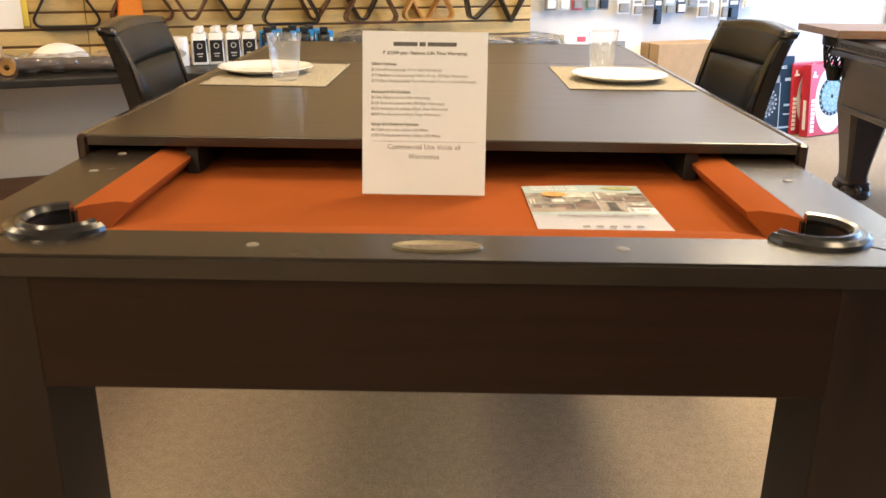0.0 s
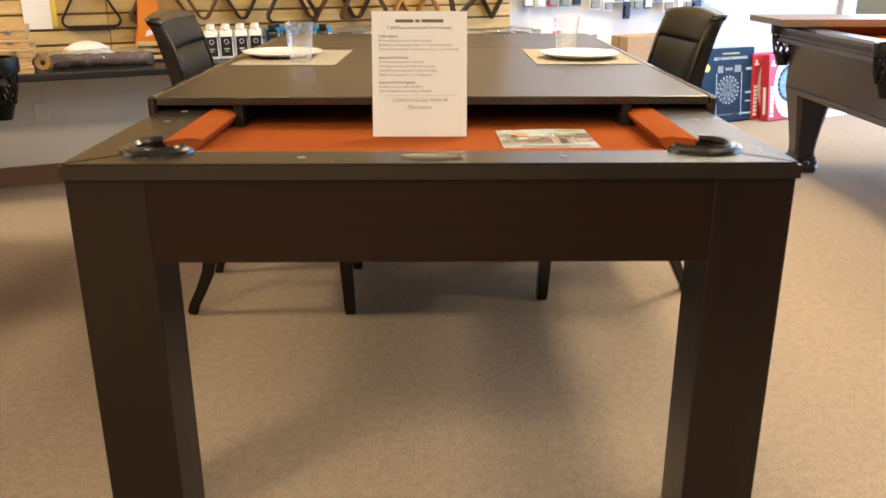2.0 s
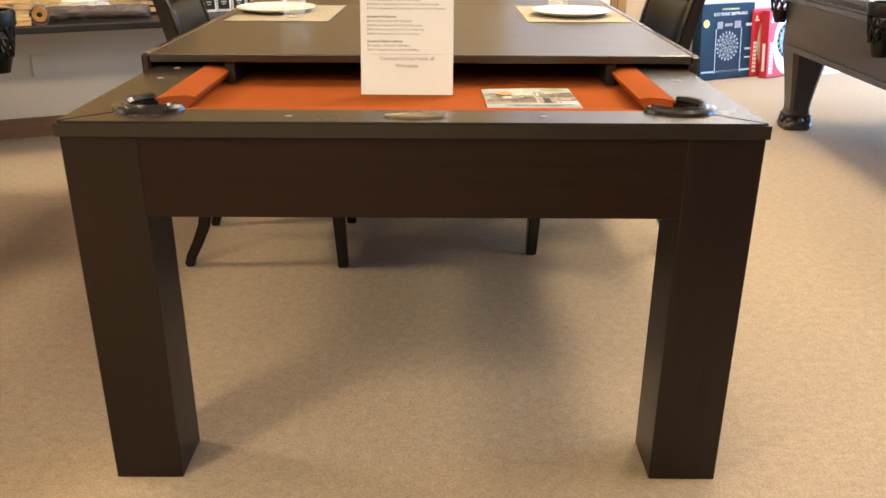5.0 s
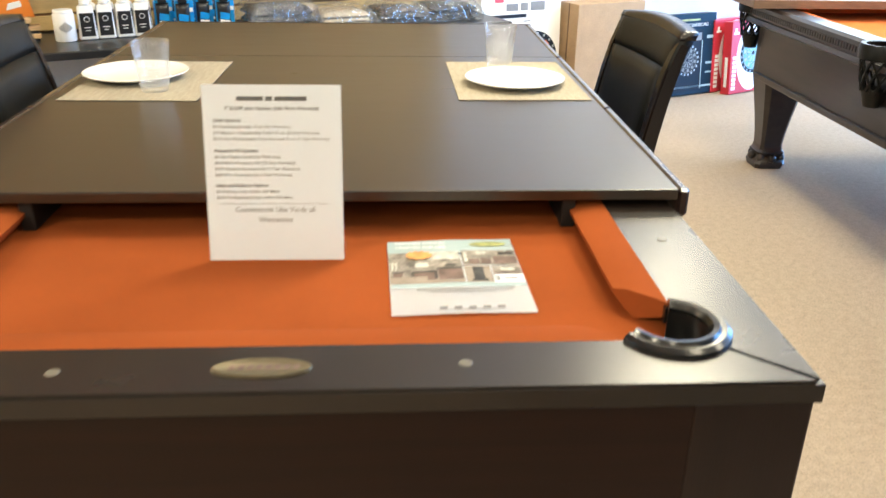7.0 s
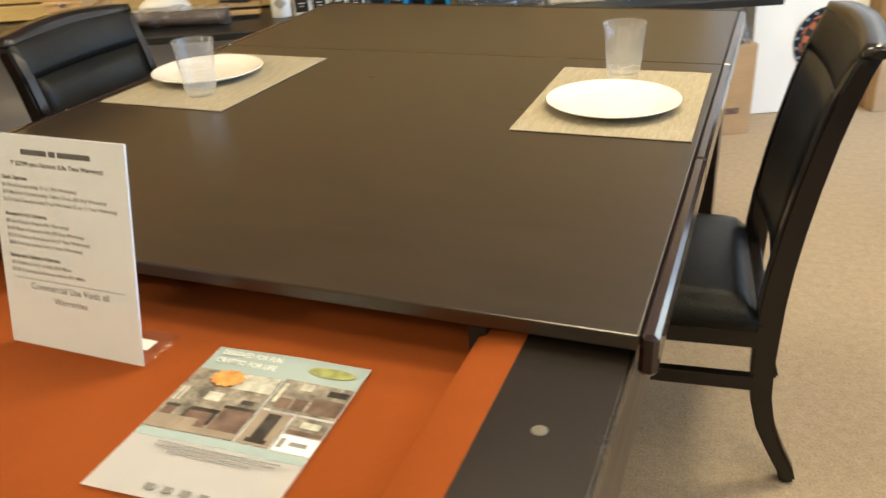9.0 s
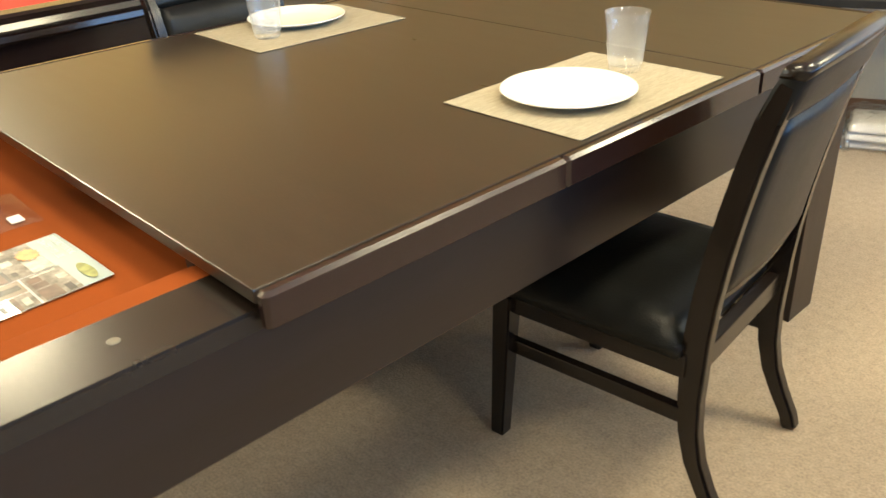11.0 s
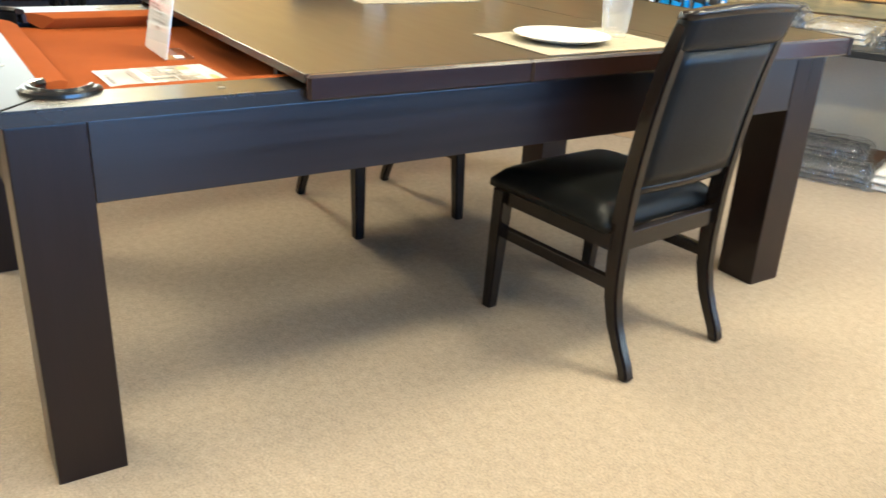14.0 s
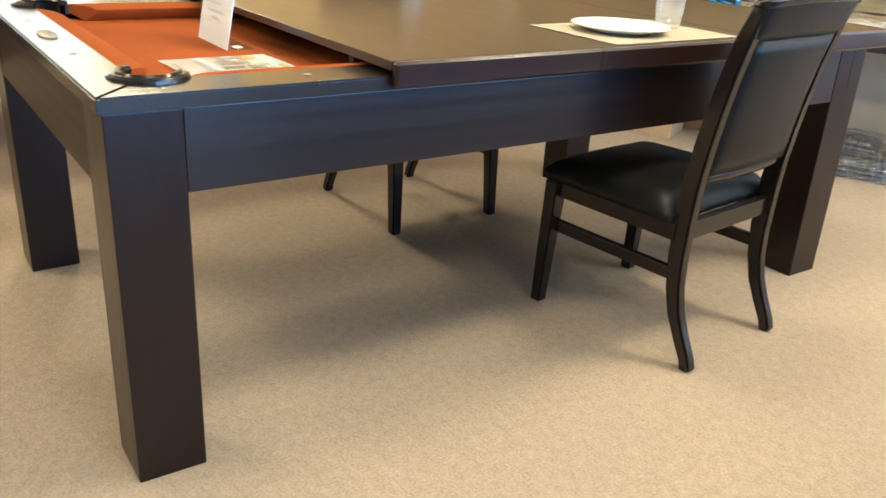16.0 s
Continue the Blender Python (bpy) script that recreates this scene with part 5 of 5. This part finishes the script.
part("display_print", merge(merge(box(-0.10, -0.05, -0.0480, -0.0468, 0.36, 0.41), box(0.06, 0.12, -0.0480, -0.0468, 0.36, 0.41)), box(-0.03, 0.04, -0.0480, -0.0468, 0.375, 0.395)), "ink_grey", bb)
for a in (-0.112, 0.125):
    part("pale_stripe", box(a, a + 0.006, -0.0480, -0.0468, 0.04, 0.36), "sky_print", bb)
part("foot_bar", box(-0.23, 0.23, -0.0466, -0.0455, 0.05, 0.062), "sky_print", bb)
for a, b in ((0.20, 0.215), (0.14, 0.15), (0.37, 0.39)):
    part("side_print", box(0.17, 0.225, -0.0466, -0.0455, a, b), "sky_print", bb)
part("seal", lathe([(0, 0), (0.028, 0), (0.028, 0.001), (0, 0.001)], 24), "yellow", bb, "round yellow seal", m=pose(-0.20, -0.0462, 0.40, 90, 0, 0))


def red_carton(m, label):
    r = thing("dartboard_carton", label, "carton", m, "red dartboard cartons")
    part("carton", box(-0.22, 0.22, -0.035, 0.035, 0.003, 0.485, 0.003), "red_box", r)
    part("white_disc", lathe([(0, 0), (0.200, 0), (0.200, 0.001), (0, 0.001)], 48), "paper", r, m=pose(0.00, -0.0355, 0.245, 90, 0, 0) @ Matrix.Diagonal((0.80, 1.15, 1, 1)))
    dart_face(r, 0.135, pose(0.01, -0.0370, 0.265, 90, 0, 0), "pale_seg", "teal", "navy")
    brand = bmesh.new()
    for k in range(8):
        box(-0.198, -0.160, -0.0362, -0.0352, 0.030 + 0.029 * k, 0.052 + 0.029 * k, into=brand)
        box(-0.187, -0.171, -0.0368, -0.0362, 0.036 + 0.029 * k, 0.046 + 0.029 * k, into=brand)
    part("brand_bar", brand, ["paper"], r)
    part("brand_mark", merge(box(-0.20, -0.15, -0.0362, -0.0352, 0.40, 0.415), box(-0.19, -0.17, -0.0362, -0.0352, 0.415, 0.44)), "paper", r)
    part("spine_bar", box(-0.2212, -0.2202, -0.012, 0.012, 0.05, 0.25), "paper", r)
    return r


red_carton(at_wall(5.09, 0.24, 0, 6, -6), "red and white carton printed with a round dartboard")
red_carton(at_wall(5.03, 0.13, 0, 6, -5), "red and white dartboard carton behind another")
wp = thing("floor_print", "pale printed sheet lying on the carpet by the wall", "sheet", at_wall(5.55, 0.22, 0.0, 5))
part("sheet", box(-0.16, 0.16, -0.11, 0.11, 0.001, 0.012, 0.002), "paper", wp)
part("print_bar", box(-0.08, 0.04, -0.05, 0.02, 0.0122, 0.0126), "sky_print", wp)

# ---- small goods hanging on the white wall ----
rng = random.Random(5)


def blister(s, z, w, h, front, label):
    b = thing("blister_pack", label, "blister pack", at_wall(s, 0.012, z), "hanging blister packs")
    part("hook", sweep([(0, -0.075, h + 0.002), (0, -0.06, h - 0.004), (0, 0.008, h - 0.004)], [(-0.0022, -0.0022), (0.0022, -0.0022), (0.0022, 0.0022), (-0.0022, 0.0022)], up=(1, 0, 0)), "metal", b)
    part("card", box(-w / 2, w / 2, -0.042, -0.040, 0, h, 0.0006, 1), front, b)
    part("blister", box(-w * 0.36, w * 0.36, -0.058, -0.0425, h * 0.10, h * 0.55, 0.004), rng.choice(("ink_grey", "plastic_black", "plastic_white", "ink_grey")), b)
    part("print_bar", box(-w * 0.36, w * 0.36, -0.0434, -0.0424, h * 0.68, h * 0.84), "paper" if front not in ("paper", "plastic_white") else "ink_grey", b)
    return b


CHALK = "small chalk pack on a %s card hanging on a hook"
for k, (mt, nm) in enumerate((("ink_grey", "grey"), ("plastic_white", "white"), ("pink", "red"), ("teal", "teal"), ("ink_grey", "grey"), )):
    blister(2.93 + 0.092 * k, 0.855, 0.078, 0.105, mt, CHALK % nm)
for k, (mt, nm) in enumerate((("plastic_black", "black"), ("plastic_white", "white"), ("plastic_black", "black"), ("plastic_white", "white"), ("pink", "red"))):
    blister(2.93 + 0.092 * k, 0.972, 0.078, 0.105, mt, CHALK % nm)
for low, start in ((0.0, 3.40), (0.07, 3.43)):
    x = start
    while x < 4.50:
        w = rng.uniform(0.05, 0.10)
        h = rng.uniform(0.09, 0.17)
        mt, nm = rng.choice((("plastic_white", "white"), ("plastic_black", "black"), ("paper", "white"), ("paper", "white"), ("ink_grey", "grey"), ("sky_print", "pale blue")))
        blister(x + w / 2, 0.952 + low * 1.6 - h + rng.uniform(-0.04, 0.02), w, h, mt, "small billiard accessory on a %s card hanging from the wall" % nm)
        x += w + rng.uniform(0.0, 0.03)
for k in range(9):
    s = 4.72 + 0.10 * k
    hk = tagged(link("wall_hook", sweep([(0, 0, 0.03), (0, -0.08, 0.025), (0, -0.085, 0.04)], [(-0.003, -0.003), (0.003, -0.003), (0.003, 0.003), (-0.003, 0.003)], up=(1, 0, 0)), "metal", m=at_wall(s, 0, 0.905)), "bare metal display hook on the white wall", "hook", "wall hooks")
    rg = lathe([(0.020, -0.003), (0.026, -0.003), (0.026, 0.003), (0.020, 0.003)], 20)
    tagged(link("steel_ring", rg, "metal", smooth=True, m=at_wall(s, 0.05, 0.900, 60)), "small steel ring hanging from a wall hook", "ring", "steel rings")
